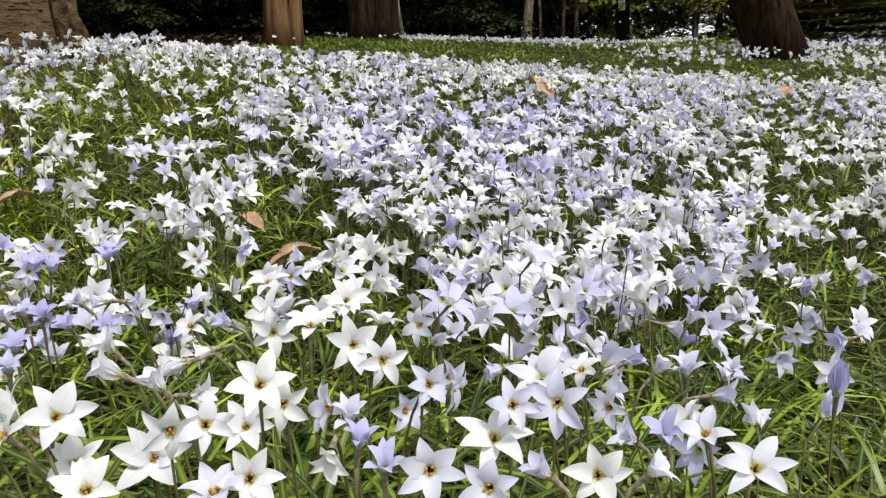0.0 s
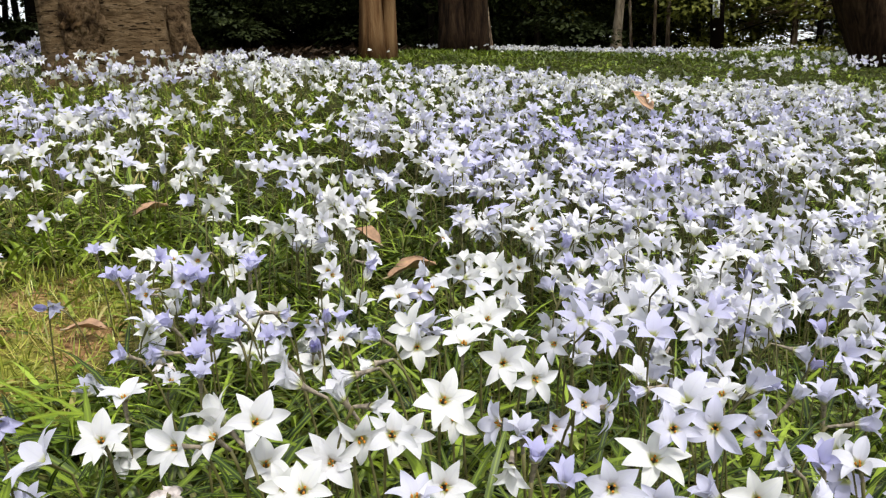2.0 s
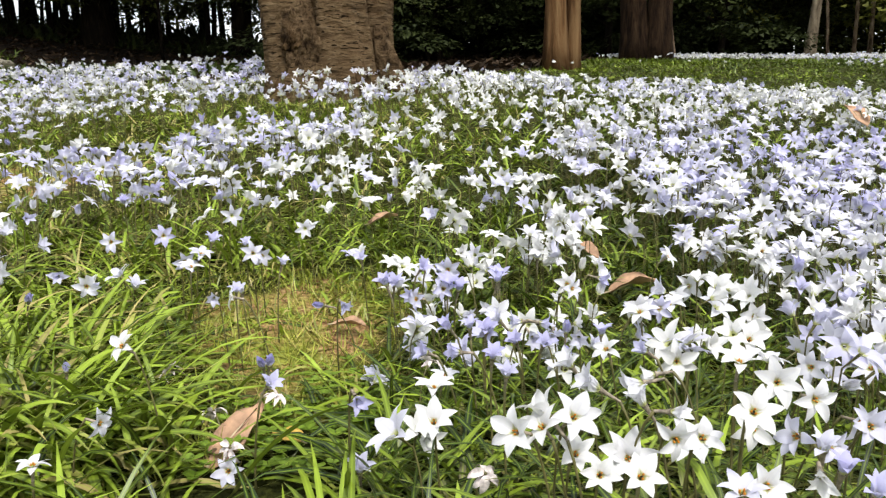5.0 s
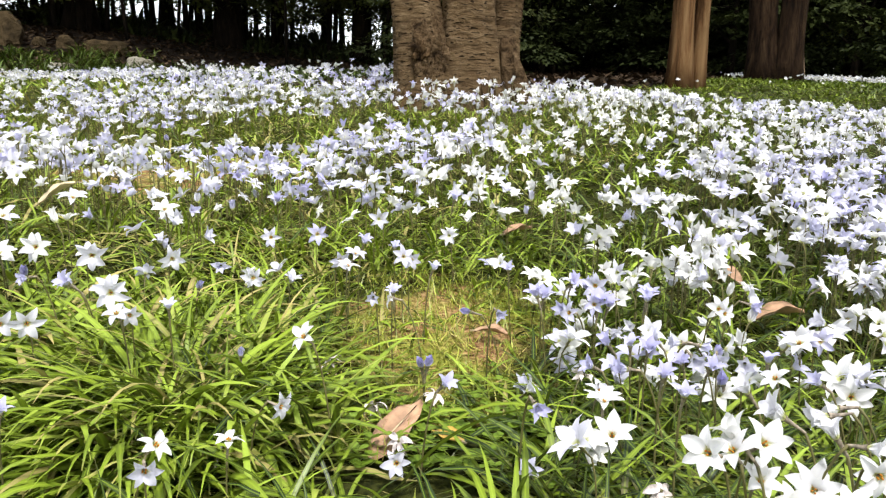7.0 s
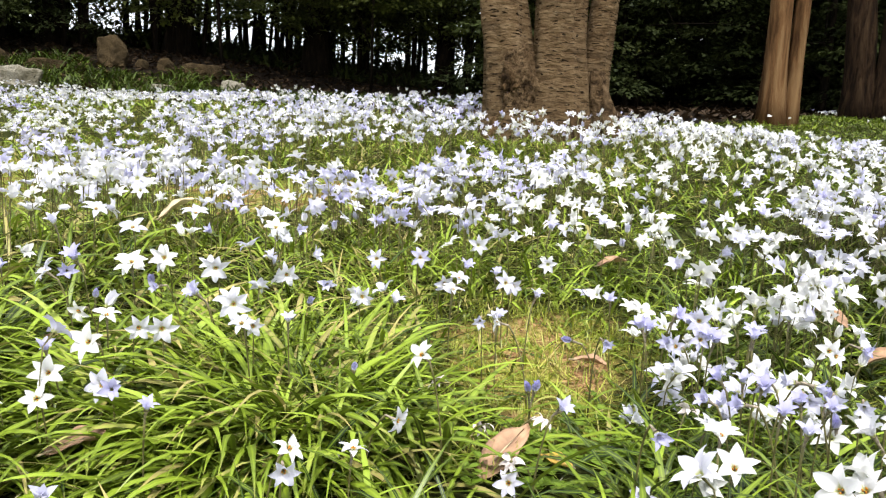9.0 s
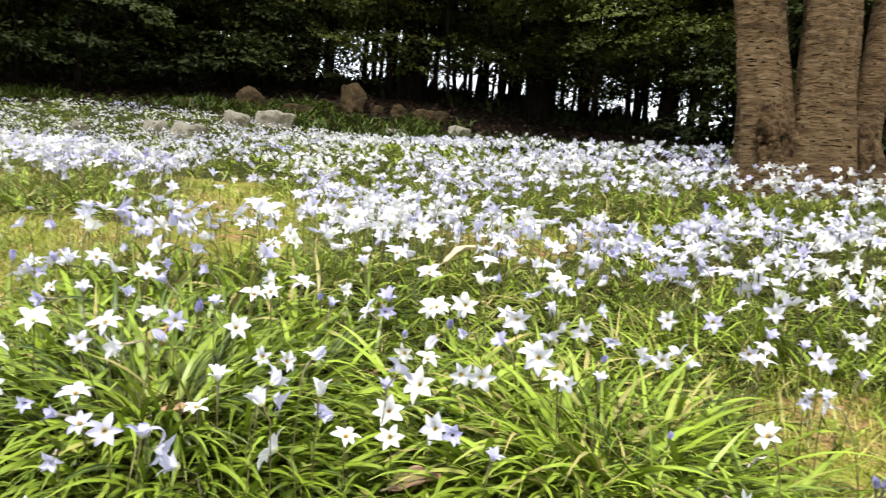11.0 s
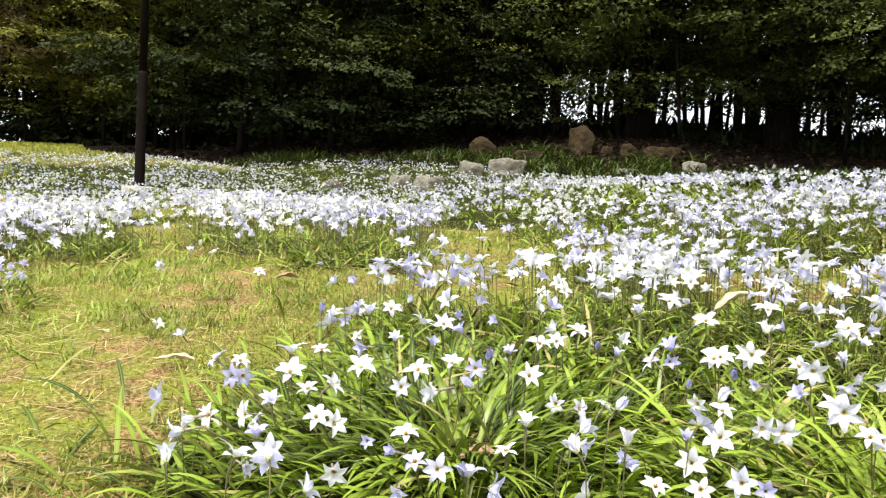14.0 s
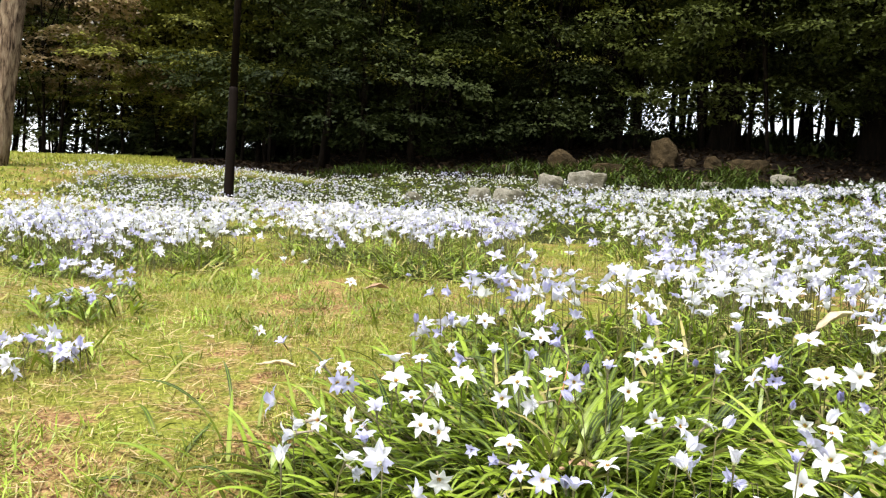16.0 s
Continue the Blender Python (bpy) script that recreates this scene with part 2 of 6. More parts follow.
def ground_z(x, y):
    """Height of the ground: a shallow hollow in the clump, rising to a bank ahead and to a stone-edged bed at the far side."""
    x, y = np.asarray(x, float), np.asarray(y, float)
    t = np.tanh
    z = 1.0249 - 0.2434 * t(x / 2) - 0.0088 * t((x + 5) / 4) + 0.081 * t((y - 0.1) / 0.5) + 0.1495 * t((y - 1.7) / 0.9)
    z = z + 0.2963 * t((y - 4) / 2.5) + 0.2001 * t((y - 10) / 5) + 0.2044 * t(x / 3) * t((y - 2) / 2.5)
    z = z + 0.1476 * np.exp(-(x / 0.5) ** 2 - ((y - 0.2) / 0.4) ** 2) + 0.0646 * t((x + 1) / 1.2) * np.exp(-(y - 1.5) ** 2) + 0.035 * np.exp(-((x + 1.08) / 0.25) ** 2 - ((y - 0.03) / 0.25) ** 2)
    z = z + 0.25 * (0.5 + 0.5 * t((np.hypot(x + 1.2, y + 0.5) - 10.6) / 0.7)) * (0.5 + 0.5 * t((y - 0.6 - 0.28 * np.abs(x + 6)) / 0.7 + 1.5)) * (0.5 - 0.5 * t((x + 0.6) / 0.6))
    z = z + 0.25 * (0.5 + 0.5 * t((np.hypot(x + 1.2, y + 0.5) - 12.2) / 0.5)) * (0.5 + 0.5 * t((y - 2.0 - 0.28 * np.abs(x + 6)) / 0.8)) * (0.5 - 0.5 * t((x + 1.6) / 0.6))
    z = z + 0.2 * (0.5 + 0.5 * t((-x - 12.8) / 1.2)) * (0.5 + 0.5 * t((y + 1.7) / 0.8)) * (0.5 - 0.5 * t((y - 1.0) / 0.4))
    z = z + 0.06 * (0.5 - 0.5 * t((x + 1.15) / 0.18)) * (0.5 - 0.5 * t((y - 0.75) / 0.4))
    return z - 0.4348 * t((x + 9) / 3) + 0.2 * np.exp(-((x + 8.6) / 1.3) ** 2 - ((y - 5.6) / 2.2) ** 2)


def gz(x, y):
    return float(ground_z(x, y))


def ripple(x, y, scale, seed):
    """Soft uneven field between about 0 and 1."""
    r = np.random.RandomState(seed)
    s = np.zeros_like(np.asarray(x, float))
    for k in range(7):
        a, f, p = r.uniform(0, 6.28), scale * r.uniform(0.5, 1.9), r.uniform(0, 6.28)
        s = s + np.sin((x * math.cos(a) + y * math.sin(a)) * f + p)
    return 0.5 + s / 6.5


def inside(poly, x, y):
    ok = np.zeros(np.shape(x), bool)
    for (x0, y0), (x1, y1) in zip(poly, poly[1:] + poly[:1]):
        ok ^= ((y0 > y) != (y1 > y)) & (x < (x1 - x0) * (y - y0) / (y1 - y0 + 1e-12) + x0)
    return ok


LAWN = [(-2.95, -0.87), (-2.67, -0.73), (-2.6, -0.56), (-2.48, -0.28), (-2.8, -0.2), (-2.59, 0.01), (-2.36, 0.03), (-2.24, 0.19), (-2.11, 0.38), (-2.13, 0.5), (-1.93, 0.41), (-1.75, 0.24), (-1.58, 0.1), (-1.46, -0.02), (-1.38, -0.14), (-1.3, -0.24), (-1.16, -0.3), (-1.0, -0.42), (-0.6, -0.9), (-1.2, -1.6), (-3.0, -1.6)]
BUNCH = [(-2.55, 0.02), (-2.2, 0.5), (-3.0, 1.0), (-4.3, 1.2), (-4.45, 0.4), (-3.6, 0.05)]
TONGUE = [(-2.48, -0.28), (-2.59, 0.01), (-2.9, 0.06), (-4.0, 0.0), (-4.0, -0.2), (-2.86, -0.2)]
MOSS = [(-0.9, 0.85), (-0.62, 0.97), (-0.48, 0.88), (-0.45, 0.55), (-0.5, 0.4), (-0.62, 0.5), (-0.72, 0.66)]
TUSSOCK = [(-1.0, 0.42), (-0.97, 0.58), (-0.73, 0.64), (-0.5, 0.42), (-0.47, 0.2), (-0.74, 0.16)]
FRONT = [(0.2, 0.45), (0.45, 0.42), (0.6, 0.75), (0.4, 0.86), (0.22, 0.7)]
NEARBY = [(-1.5, -0.35), (-1.15, 0.7), (-0.9, 0.92), (0.6, 0.75), (0.5, 0.1), (-0.2, -0.1), (-0.4, 0.1), (-0.8, -0.5)]
CLUMP = [(-1.3, -0.26), (-1.42, -0.05), (-1.5, 0.2), (-1.35, 0.5), (-1.1, 0.6), (-0.96, 0.5), (-0.86, 0.2), (-0.85, -0.1), (-0.95, -0.32)]
PATH = [(-3.65, 1.1), (-3.5, 1.5), (-2.7, 1.2), (-1.95, 0.82), (-1.58, 0.55), (-1.56, 0.32), (-1.75, 0.28), (-1.95, 0.38), (-2.13, 0.48), (-3.0, 0.92)]
ISLANDS = ((-2.2, -0.55, 0.18, 0.12, 0.3), (-1.74, -0.6, 0.13, 0.09, 0.5))  # small bunches standing alone on the lawn


# ground under the hedge that takes the shade-darkened litter colour
SHADED_LITTER = [(-12.2, -0.25), (-10.3, 0.4), (-10.0, 1.2), (-9.3, 2.2), (-8.3, 3.2), (-6.6, 4.2), (-4.6, 4.3), (-3.3, 3.4), (-2.5, 3.6), (-1.9, 3.75), (-1.45, 3.95), (-1.15, 4.3), (-1.0, 4.8), (-1.0, 5.6), (-0.9, 7.4), (0.4, 10.2), (2.4, 10.2), (2.2, 6.0), (3.2, 4.8), (8, 5.0), (30, 10), (30, 40), (-60, 40), (-60, 0), (-16, -0.2), (-14.5, -0.3)]


def cleared(x, y, grow=0.0):
    """Small clearings where fallen leaves lie open to view."""
    c = np.zeros(np.shape(x), bool)
    for cx, cy, r in ((-0.47, 0.41, 0.08), (-0.795, 0.18, 0.05), (0.265, 2.06, 0.07), (-0.19, 0.93, 0.06), (-1.25, 0.64, 0.05), (-0.53, 0.72, 0.05)):
        c |= (x - cx) ** 2 + (y - cy) ** 2 < (r + grow) ** 2
    return c


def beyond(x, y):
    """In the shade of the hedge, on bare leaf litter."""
    return inside(SHADED_LITTER, x, y)


def sparse(x, y):
    """Worn spots between the bunches, away from the near clumps."""
    return (x < -1.5) & (y > -1.0) & (y < 1.6) & (x > -6.5) & (ripple(x, y, 4.5, 11) < 0.37) & ~beyond(x, y)


# ---------------------------------------------------------------- mesh tools


def array_mesh(name, verts, faces, mat, uv=None, rnd=None, smooth=True):
    """A mesh from arrays; faces all have the same number of corners."""
    me = bpy.data.meshes.new(name)
    verts, faces = np.asarray(verts, np.float32).reshape(-1, 3), np.asarray(faces, np.int32)
    k = faces.shape[1]
    me.vertices.add(len(verts))
    me.vertices.foreach_set("co", verts.ravel())
    me.loops.add(faces.size)
    me.loops.foreach_set("vertex_index", faces.ravel())
    me.polygons.add(len(faces))
    me.polygons.foreach_set("loop_start", np.arange(0, faces.size, k, dtype=np.int32))
    me.polygons.foreach_set("use_smooth", np.full(len(faces), smooth))
    if uv is not None:
        lay = me.uv_layers.new(name="UVMap")
        lay.data.foreach_set("uv", np.asarray(uv, np.float32).reshape(-1, 2)[faces.ravel()].ravel())
    if rnd is not None:
        at = me.attributes.new("rnd", "FLOAT", "POINT")
        at.data.foreach_set("value", np.asarray(rnd, np.float32).ravel())
    me.materials.append(mat)
    me.update(calc_edges=True)
    me.validate()
    return me


def part(name, bm, mat, parent=None, label=""):
    """Links a bmesh, or a ready mesh, as one object under its thing."""
    if isinstance(bm, bmesh.types.BMesh):
        me = bpy.data.meshes.new(name)
        bm.to_mesh(me)
        bm.free()
        me.materials.append(mat)
        for p in me.polygons:
            p.use_smooth = True
    else:
        me = bm
    ob = new(name, me)
    ob.parent = parent
    if label:
        ob["label"] = label
    return ob


def thing(name, m, label, category, group=""):
    ob = new(name)
    ob.empty_display_size = 0.05
    ob.matrix_basis = m
    return tagged(ob, label, category, group)


def tube(points, radii, sides=10, lump=0.0, seed=0, cap=True, freq=3.0):
    """A tapered tube along points, lumpy by `lump` of its radius."""
    bm = bmesh.new()
    pts = [Vector(p) for p in points]
    rings = []
    ref = Vector((1, 0, 0))
    for i, p in enumerate(pts):
        d = (pts[min(i + 1, len(pts) - 1)] - pts[max(i - 1, 0)]).normalized()
        a = (ref - d * ref.dot(d)).normalized()
        b = d.cross(a)
        ring = []
        for k in range(sides):
            t = 2 * math.pi * k / sides
            o = a * math.cos(t) + b * math.sin(t)
            r = radii[i]
            if lump:
                r *= 1 + lump * noise.noise(Vector((o.x * freq + seed * 7.3, o.y * freq, p.z * 2.2 + o.z))) + 0.35 * lump * noise.noise(Vector((o.x * 9 + seed, o.y * 9, p.z * 7)))
            ring.append(bm.verts.new(p + o * r))
        rings.append(ring)
    for r0, r1 in zip(rings, rings[1:]):
        for k in range(sides):
            bm.faces.new((r0[k], r0[(k + 1) % sides], r1[(k + 1) % sides], r1[k]))
    if cap:
        bm.faces.new(rings[0][::-1])
        bm.faces.new(rings[-1])
    return bm


def merge(bms):
    out = bmesh.new()
    for b in bms:
        me = bpy.data.meshes.new("tmp")
        b.to_mesh(me)
        b.free()
        out.from_mesh(me)
        bpy.data.meshes.remove(me)
    return out


def curve_points(p0, p1, p2, n):
    p0, p1, p2 = Vector(p0), Vector(p1), Vector(p2)
    return [(1 - t) ** 2 * p0 + 2 * t * (1 - t) * p1 + t * t * p2 for t in (i / (n - 1) for i in range(n))]


# ---------------------------------------------------------------- the ground
def build_ground():
    n = 280
    u = np.linspace(-1, 1, n)
    w = np.sinh(u * 7) / np.sinh(7) * 420
    X, Y = np.meshgrid(w - 0.9, w + 0.6, indexing="ij")
    Z = ground_z(X, Y)
    near = np.exp(-(X ** 2 + Y ** 2) / 60)
    Z = Z + near * (0.004 * (ripple(X, Y, 9.0, 3) - 0.5) + 0.005 * (ripple(X, Y, 3.0, 4) - 0.5))
    i = np.arange(n * n).reshape(n, n)
    f = np.stack([i[:-1, :-1], i[1:, :-1], i[1:, 1:], i[:-1, 1:]], -1).reshape(-1, 4)
    me = array_mesh("ground", np.stack([X, Y, Z], -1), f, M_GROUND)
    rs = np.random.RandomState(2)
    jx, jy = X + rs.normal(0, 0.03, X.shape), Y + rs.normal(0, 0.03, X.shape)
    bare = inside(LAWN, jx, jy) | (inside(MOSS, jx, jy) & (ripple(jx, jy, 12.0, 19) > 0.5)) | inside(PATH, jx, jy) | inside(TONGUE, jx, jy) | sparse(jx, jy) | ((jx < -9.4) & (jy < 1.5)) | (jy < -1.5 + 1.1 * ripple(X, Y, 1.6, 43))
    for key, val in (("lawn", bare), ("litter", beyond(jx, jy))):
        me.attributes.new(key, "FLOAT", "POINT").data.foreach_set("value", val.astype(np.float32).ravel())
    ob = new("ground", me)
    return tagged(ob, "mossy lawn ground with dry straw and bare soil patches", "ground", kind="structure")


build_ground()

# ---------------------------------------------------------------- leaves of the flowers and turf


def blades(name, mat, base, az, length, width, lean, bend, segs, rnd):
    """Arching strap leaves as one mesh: base points, headings, lengths, widths, first lean and total bend in radians."""
    n = len(base)
    s = np.linspace(0, 1, segs + 1)
    th = lean[:, None] + bend[:, None] * s[None, :] ** 1.4
    step = length[:, None] / segs
    dh, dz = np.sin(th) * step, np.cos(th) * step
    h = np.concatenate([np.zeros((n, 1)), np.cumsum(dh[:, :-1], 1)], 1)
    z = np.concatenate([np.zeros((n, 1)), np.cumsum(dz[:, :-1], 1)], 1)
    wprof = np.clip(np.minimum(0.7 + s * 1.4, (1 - s) * 2.2 + 0.06), 0, 1)
    hw = 0.5 * width[:, None] * wprof[None, :]
    ca, sa = np.cos(az)[:, None], np.sin(az)[:, None]
    cx, cy, cz = base[:, 0:1] + ca * h, base[:, 1:2] + sa * h, base[:, 2:3] + z
    floor_z = ground_z(cx, cy) + 0.003
    cz = np.maximum(cz, floor_z)
    roll = (np.random.RandomState(n).uniform(-0.6, 0.6, n))[:, None] * (0.3 + s[None, :])
    cr, sr, cth, sth = np.cos(roll), np.sin(roll), np.cos(th), np.sin(th)
    wx, wy, wz = -sa * cr + ca * cth * sr, ca * cr + sa * cth * sr, -sth * sr
    L = np.stack([cx + wx * hw, cy + wy * hw, cz + wz * hw], -1)
    Rr = np.stack([cx - wx * hw, cy - wy * hw, cz - wz * hw], -1)
    V = np.stack([L, Rr], 2)
    uv = np.zeros((n, segs + 1, 2, 2))
    uv[:, :, 1, 0] = 1
    uv[..., 1] = s[None, :, None]
    idx = np.arange(n * (segs + 1) * 2).reshape(n, segs + 1, 2)
    f = np.stack([idx[:, :-1, 0], idx[:, :-1, 1], idx[:, 1:, 1], idx[:, 1:, 0]], -1).reshape(-1, 4)
    r = np.repeat(rnd, (segs + 1) * 2)
    return new(name, array_mesh(name, V, f, mat, uv, r))


def flower_density(x, y, rs):
    jx, jy = x + rs.normal(0, 0.045, x.shape), y + rs.normal(0, 0.045, x.shape)
    far = (eye_distance(x, y) > 1.6) & ((x < -1.2) | (y > 2.2))
    d = np.clip((ripple(x, y, 4.5, 11) - np.where(far, 0.36, 0.2)) * np.where(far, 4.2, 2.8), np.where(far, 0.05, 0.2), 1) * np.clip((ripple(x, y, 11.0, 12) - 0.02) * 2.4, 0.35, 1)
    d = np.where(x < -1.2, d * 0.72, d)
    d = np.where((y > 5.0) & (x > -1), d * np.where(y > 6.4, 0.95, 0.35), d)
    d = np.where((y > 0.9) & (y < 3.2) & (x > -0.7), np.clip(d * 1.1 + 0.1, 0.75 * np.clip((x + 0.7) / 0.6, 0, 1), 1) * np.clip(5.0 * ripple(x, y, 9.0, 57) - 1.0, 0.25, 1), d)
    d = np.where((x < -0.1) & (x > -1.6) & (y > 0.95) & (y < 3.4), np.clip(d * 1.25, 0, 1) * np.clip(5.0 * ripple(x, y, 8.5, 27) - 1.0, 0.3, 1.3), d)
    d = np.where(x < -4.2, np.maximum(d, 0.35 + 0.4 * ripple(x, y, 6.0, 14)), d)
    d = np.where(inside(BUNCH, jx, jy), np.maximum(d, 0.3 + 0.5 * ripple(x, y, 9.0, 15)), d)
    d = np.where(inside(TONGUE, jx, jy), 0.1, d)
    d = np.where(inside(LAWN, jx, jy), 0.004, d)
    d = np.where(((x + 3.35) / 0.85) ** 2 + ((y + 0.55) / 0.36) ** 2 < 1, 0.95, d)
    for cx, cy, rx, ry, most in ISLANDS:
        d = np.where(((x - cx) / rx) ** 2 + ((y - cy) / ry) ** 2 < 1, most, d)
    d = np.where(inside(MOSS, jx, jy), 0.02, d)
    d = np.where(inside(TUSSOCK, jx, jy), 0.0, d)
    d = np.where(inside(FRONT, jx, jy), 0.03, d)
    d = np.where(inside(PATH, jx, jy), 0.02, d)
    d = np.where(inside(CLUMP, jx, jy), 0.05, d)
    d = np.where(((x + 0.05) / 1.15) ** 2 + ((y - 3.75) / 0.8) ** 2 < 1, d * 0.08, d)
    d = np.where(((x + 0.8) / 1.55) ** 2 + ((y - 4.4) / 1.4) ** 2 < 1, d * 0.1, d)
    d = np.where((x > -0.1) & (x < 0.3) & (y > 0.6) & (y < 0.95), np.maximum(d, 0.75), d)
    lane = np.abs(jy - 1.79 - 0.1 * (x + 0.9) - 0.25 * np.maximum(0, x + 0.5)) < 0.11
    d = np.where(lane & (x > -1.9) & (x < -0.15), d * 0.12, d)
    d = np.where((np.abs(jy - 1.33 - 0.4 * (x + 0.75)) < 0.06) & (x > -1.0) & (x < -0.45), d * 0.15, d)
    d = np.where((jx > 0.2) & (jx < 0.7) & (jy > 0.25) & (jy < 0.72), d * 0.1, d)
    d = np.where((x > -2.7) & (x < -1.0) & (y > 2.05) & (y < 2.75), np.maximum(d, 0.75), d)
    d = np.where((x + 1.4) ** 2 + (y - 2.55) ** 2 < 0.15, d * 0.4, d)
    d = np.where((jx > -0.42) & (jx < 0.35) & (jy > 0.78) & (jy < 1.7), np.maximum(d, np.clip(4.0 * ripple(x, y, 9.0, 61) - 0.7, 0.25, 0.95)), d)
    d = np.where(beyond(jx, jy), 0, d)
    d = d * np.clip((y + 1.7) / 0.7 + ripple(x, y, 5.0, 8) - 0.5, 0, 1) * np.clip((4.6 - x) / 0.8 + ripple(x, y, 5.0, 9) - 0.5, 0, 1)
    return d


def scatter(rs, n, x0, x1, y0, y1):
    return rs.uniform(x0, x1, n), rs.uniform(y0, y1, n)


def eye_distance(x, y):
    """From the middle of the near clumps."""
    return np.hypot(x + 0.17, y + 0.15)


def build_leaves():
    rs = np.random.RandomState(21)
    for name, r0, r1, count, segs, wide in (("flower_leaves", 0.0, 1.5, 80000, 5, 0.88), ("flower_leaves", 1.5, 3.6, 200000, 3, 1.1), ("flower_leaves", 3.6, 13.0, 125000, 2, 1.9)):
        per = 9
        tx, ty = scatter(rs, count // per, max(-11, -r1 - 0.2), min(r1, 5), max(-2.2, -r1), min(r1, 11.5))
        own = np.repeat(np.arange(count // per), per)
        count = len(own)
        x, y = tx[own] + rs.normal(0, 0.014, count), ty[own] + rs.normal(0, 0.014, count)
        tone = rs.uniform(-0.25, 0.25, count // per)[own]
        d = eye_distance(x, y)
        den = flower_density(x, y, rs)
        tus = inside(TUSSOCK, x, y) | inside(FRONT, x, y)
        strip = (((x - 0.25) / 1.5) ** 2 + ((y - 3.75) / 0.85) ** 2 < 1) | (((x + 0.8) / 1.55) ** 2 + ((y - 4.4) / 1.4) ** 2 < 1) | (np.abs(y - 1.95) < 0.2)
        keep = (d >= r0) & (d < r1) & (~beyond(x, y) | (rs.uniform(0, 1, count) < 0.5 * ((x + 7.4) ** 2 + (y - 4.4) ** 2 < 1.3))) & (rs.uniform(0, 1, count) < np.where(tus | strip, 1, np.where(inside(CLUMP, x, y), 0.3, 0.65) + 0.35 * np.minimum(1, den * 1.6)))
        isle = np.zeros(count, bool)
        for cx, cy, rx, ry, most in ISLANDS:
            isle |= ((x - cx) / rx) ** 2 + ((y - cy) / ry) ** 2 < 1.1
        keep &= ~(inside(LAWN, x, y) & ~isle & (rs.uniform(0, 1, count) > 0.012)) & ~(inside(TONGUE, x, y) & (rs.uniform(0, 1, count) > 0.25)) & ~(inside(MOSS, x, y) & (rs.uniform(0, 1, count) > 0.42)) & ~(inside(PATH, x, y) & (rs.uniform(0, 1, count) > 0.4))
        keep &= (d > 0.16) & ~cleared(x, y) & ~(sparse(x, y) & (rs.uniform(0, 1, count) > 0.3))
        x, y, tone = x[keep], y[keep], tone[keep]
        n = len(x)
        base = np.stack([x, y, ground_z(x, y) - 0.004], -1)
        length = rs.uniform(0.05, 0.14, n) * np.where(inside(MOSS, x + rs.normal(0, 0.03, n), y + rs.normal(0, 0.03, n)), 0.55, np.where(inside(PATH, x, y), 0.5, 1.0)) * (1.0 if r0 < 1 else 0.8) * np.where(x < -5.4, 0.7, 1.0) * np.where(x > -2, np.interp(y, [1.2, 2.0, 3.3], [1, 0.85, 0.42]), 1.0) * np.where(inside(CLUMP, x, y) | inside(TUSSOCK, x, y), 1.08, 1.0)
        ob = blades(name, M_LEAF, base, rs.uniform(0, 6.283, n), length, rs.uniform(0.0032, 0.0068, n) * wide * np.where(inside(CLUMP, x, y), 1.5, 1.0), rs.uniform(0.5, 1.45, n), rs.uniform(0.6, 1.9, n), segs, np.clip(rs.uniform(0, 1, n) + tone - 0.36 * np.clip((x + 0.85) / 0.6, 0, 1) + 0.05 * (x < -0.9), 0, 1))
        tagged(ob, "narrow arching green leaves of the starflower carpet", "leaves", kind="stuff")
    # the large grassy tussock: long leaves fanning out of its heart
    n = 2000
    cx, cy = rs.normal(-0.82, 0.1, n), rs.normal(0.38, 0.09, n)
    az = np.arctan2(cy - 0.43, cx + 0.77) + rs.normal(0, 0.7, n)
    base = np.stack([cx, cy, ground_z(cx, cy) - 0.004], -1)
    ob = blades("grass_tussock", M_LEAF, base, az, rs.uniform(0.07, 0.18, n), rs.uniform(0.0045, 0.009, n), rs.uniform(0.55, 1.4, n), rs.uniform(0.6, 2.1, n), 8, rs.uniform(0.25, 0.98, n))
    tagged(ob, "large tussock of long bright green strap leaves", "tussock", kind="stuff")
    # the mounded clump at the lawn's edge
    n = 2600
    cx, cy = rs.normal(-1.1, 0.15, n), rs.normal(0.06, 0.16, n)
    az = np.arctan2(cy - 0.06, cx + 1.1) + rs.normal(0, 0.6, n)
    base = np.stack([cx, cy, ground_z(cx, cy) - 0.004], -1)
    ob = blades("leaf_clump", M_LEAF, base, az, rs.uniform(0.07, 0.145, n), rs.uniform(0.0045, 0.008, n), rs.uniform(0.35, 1.2, n), rs.uniform(1.0, 2.4, n), 8, rs.uniform(0.0, 0.74, n))
    tagged(ob, "mounded clump of arching dark and bright green strap leaves", "leaf clump", kind="stuff")
    # short turf on the open patches
    for r0, r1, count, size in ((0, 2.2, 260000, 1.0), (2.2, 6, 170000, 1.6)):
        x, y = scatter(rs, count, -6 if r1 > 3 else -2.6, -0.9 if r1 > 3 else 0.7, -1.6, 3.6 if r1 > 3 else 1.1)
        d = eye_distance(x, y)
        pick = inside(LAWN, x, y) | inside(TONGUE, x, y) | inside(MOSS, x, y) | inside(PATH, x, y) | sparse(x, y) | (y < -0.6 + 0.8 * (ripple(x, y, 1.6, 43) - 0.5))
        keep = (d > max(r0, 0.12)) & (d < r1) & (pick | (rs.uniform(0, 1, count) < 0.2)) & (rs.uniform(0, 1, count) < np.clip(3.0 * ripple(x, y, 8.0, 31) - 0.75, np.where(inside(MOSS, x, y), 0.6, 0.12), 1))
        x, y = x[keep], y[keep]
        n = len(x)
        base = np.stack([x, y, ground_z(x, y) - 0.003], -1)
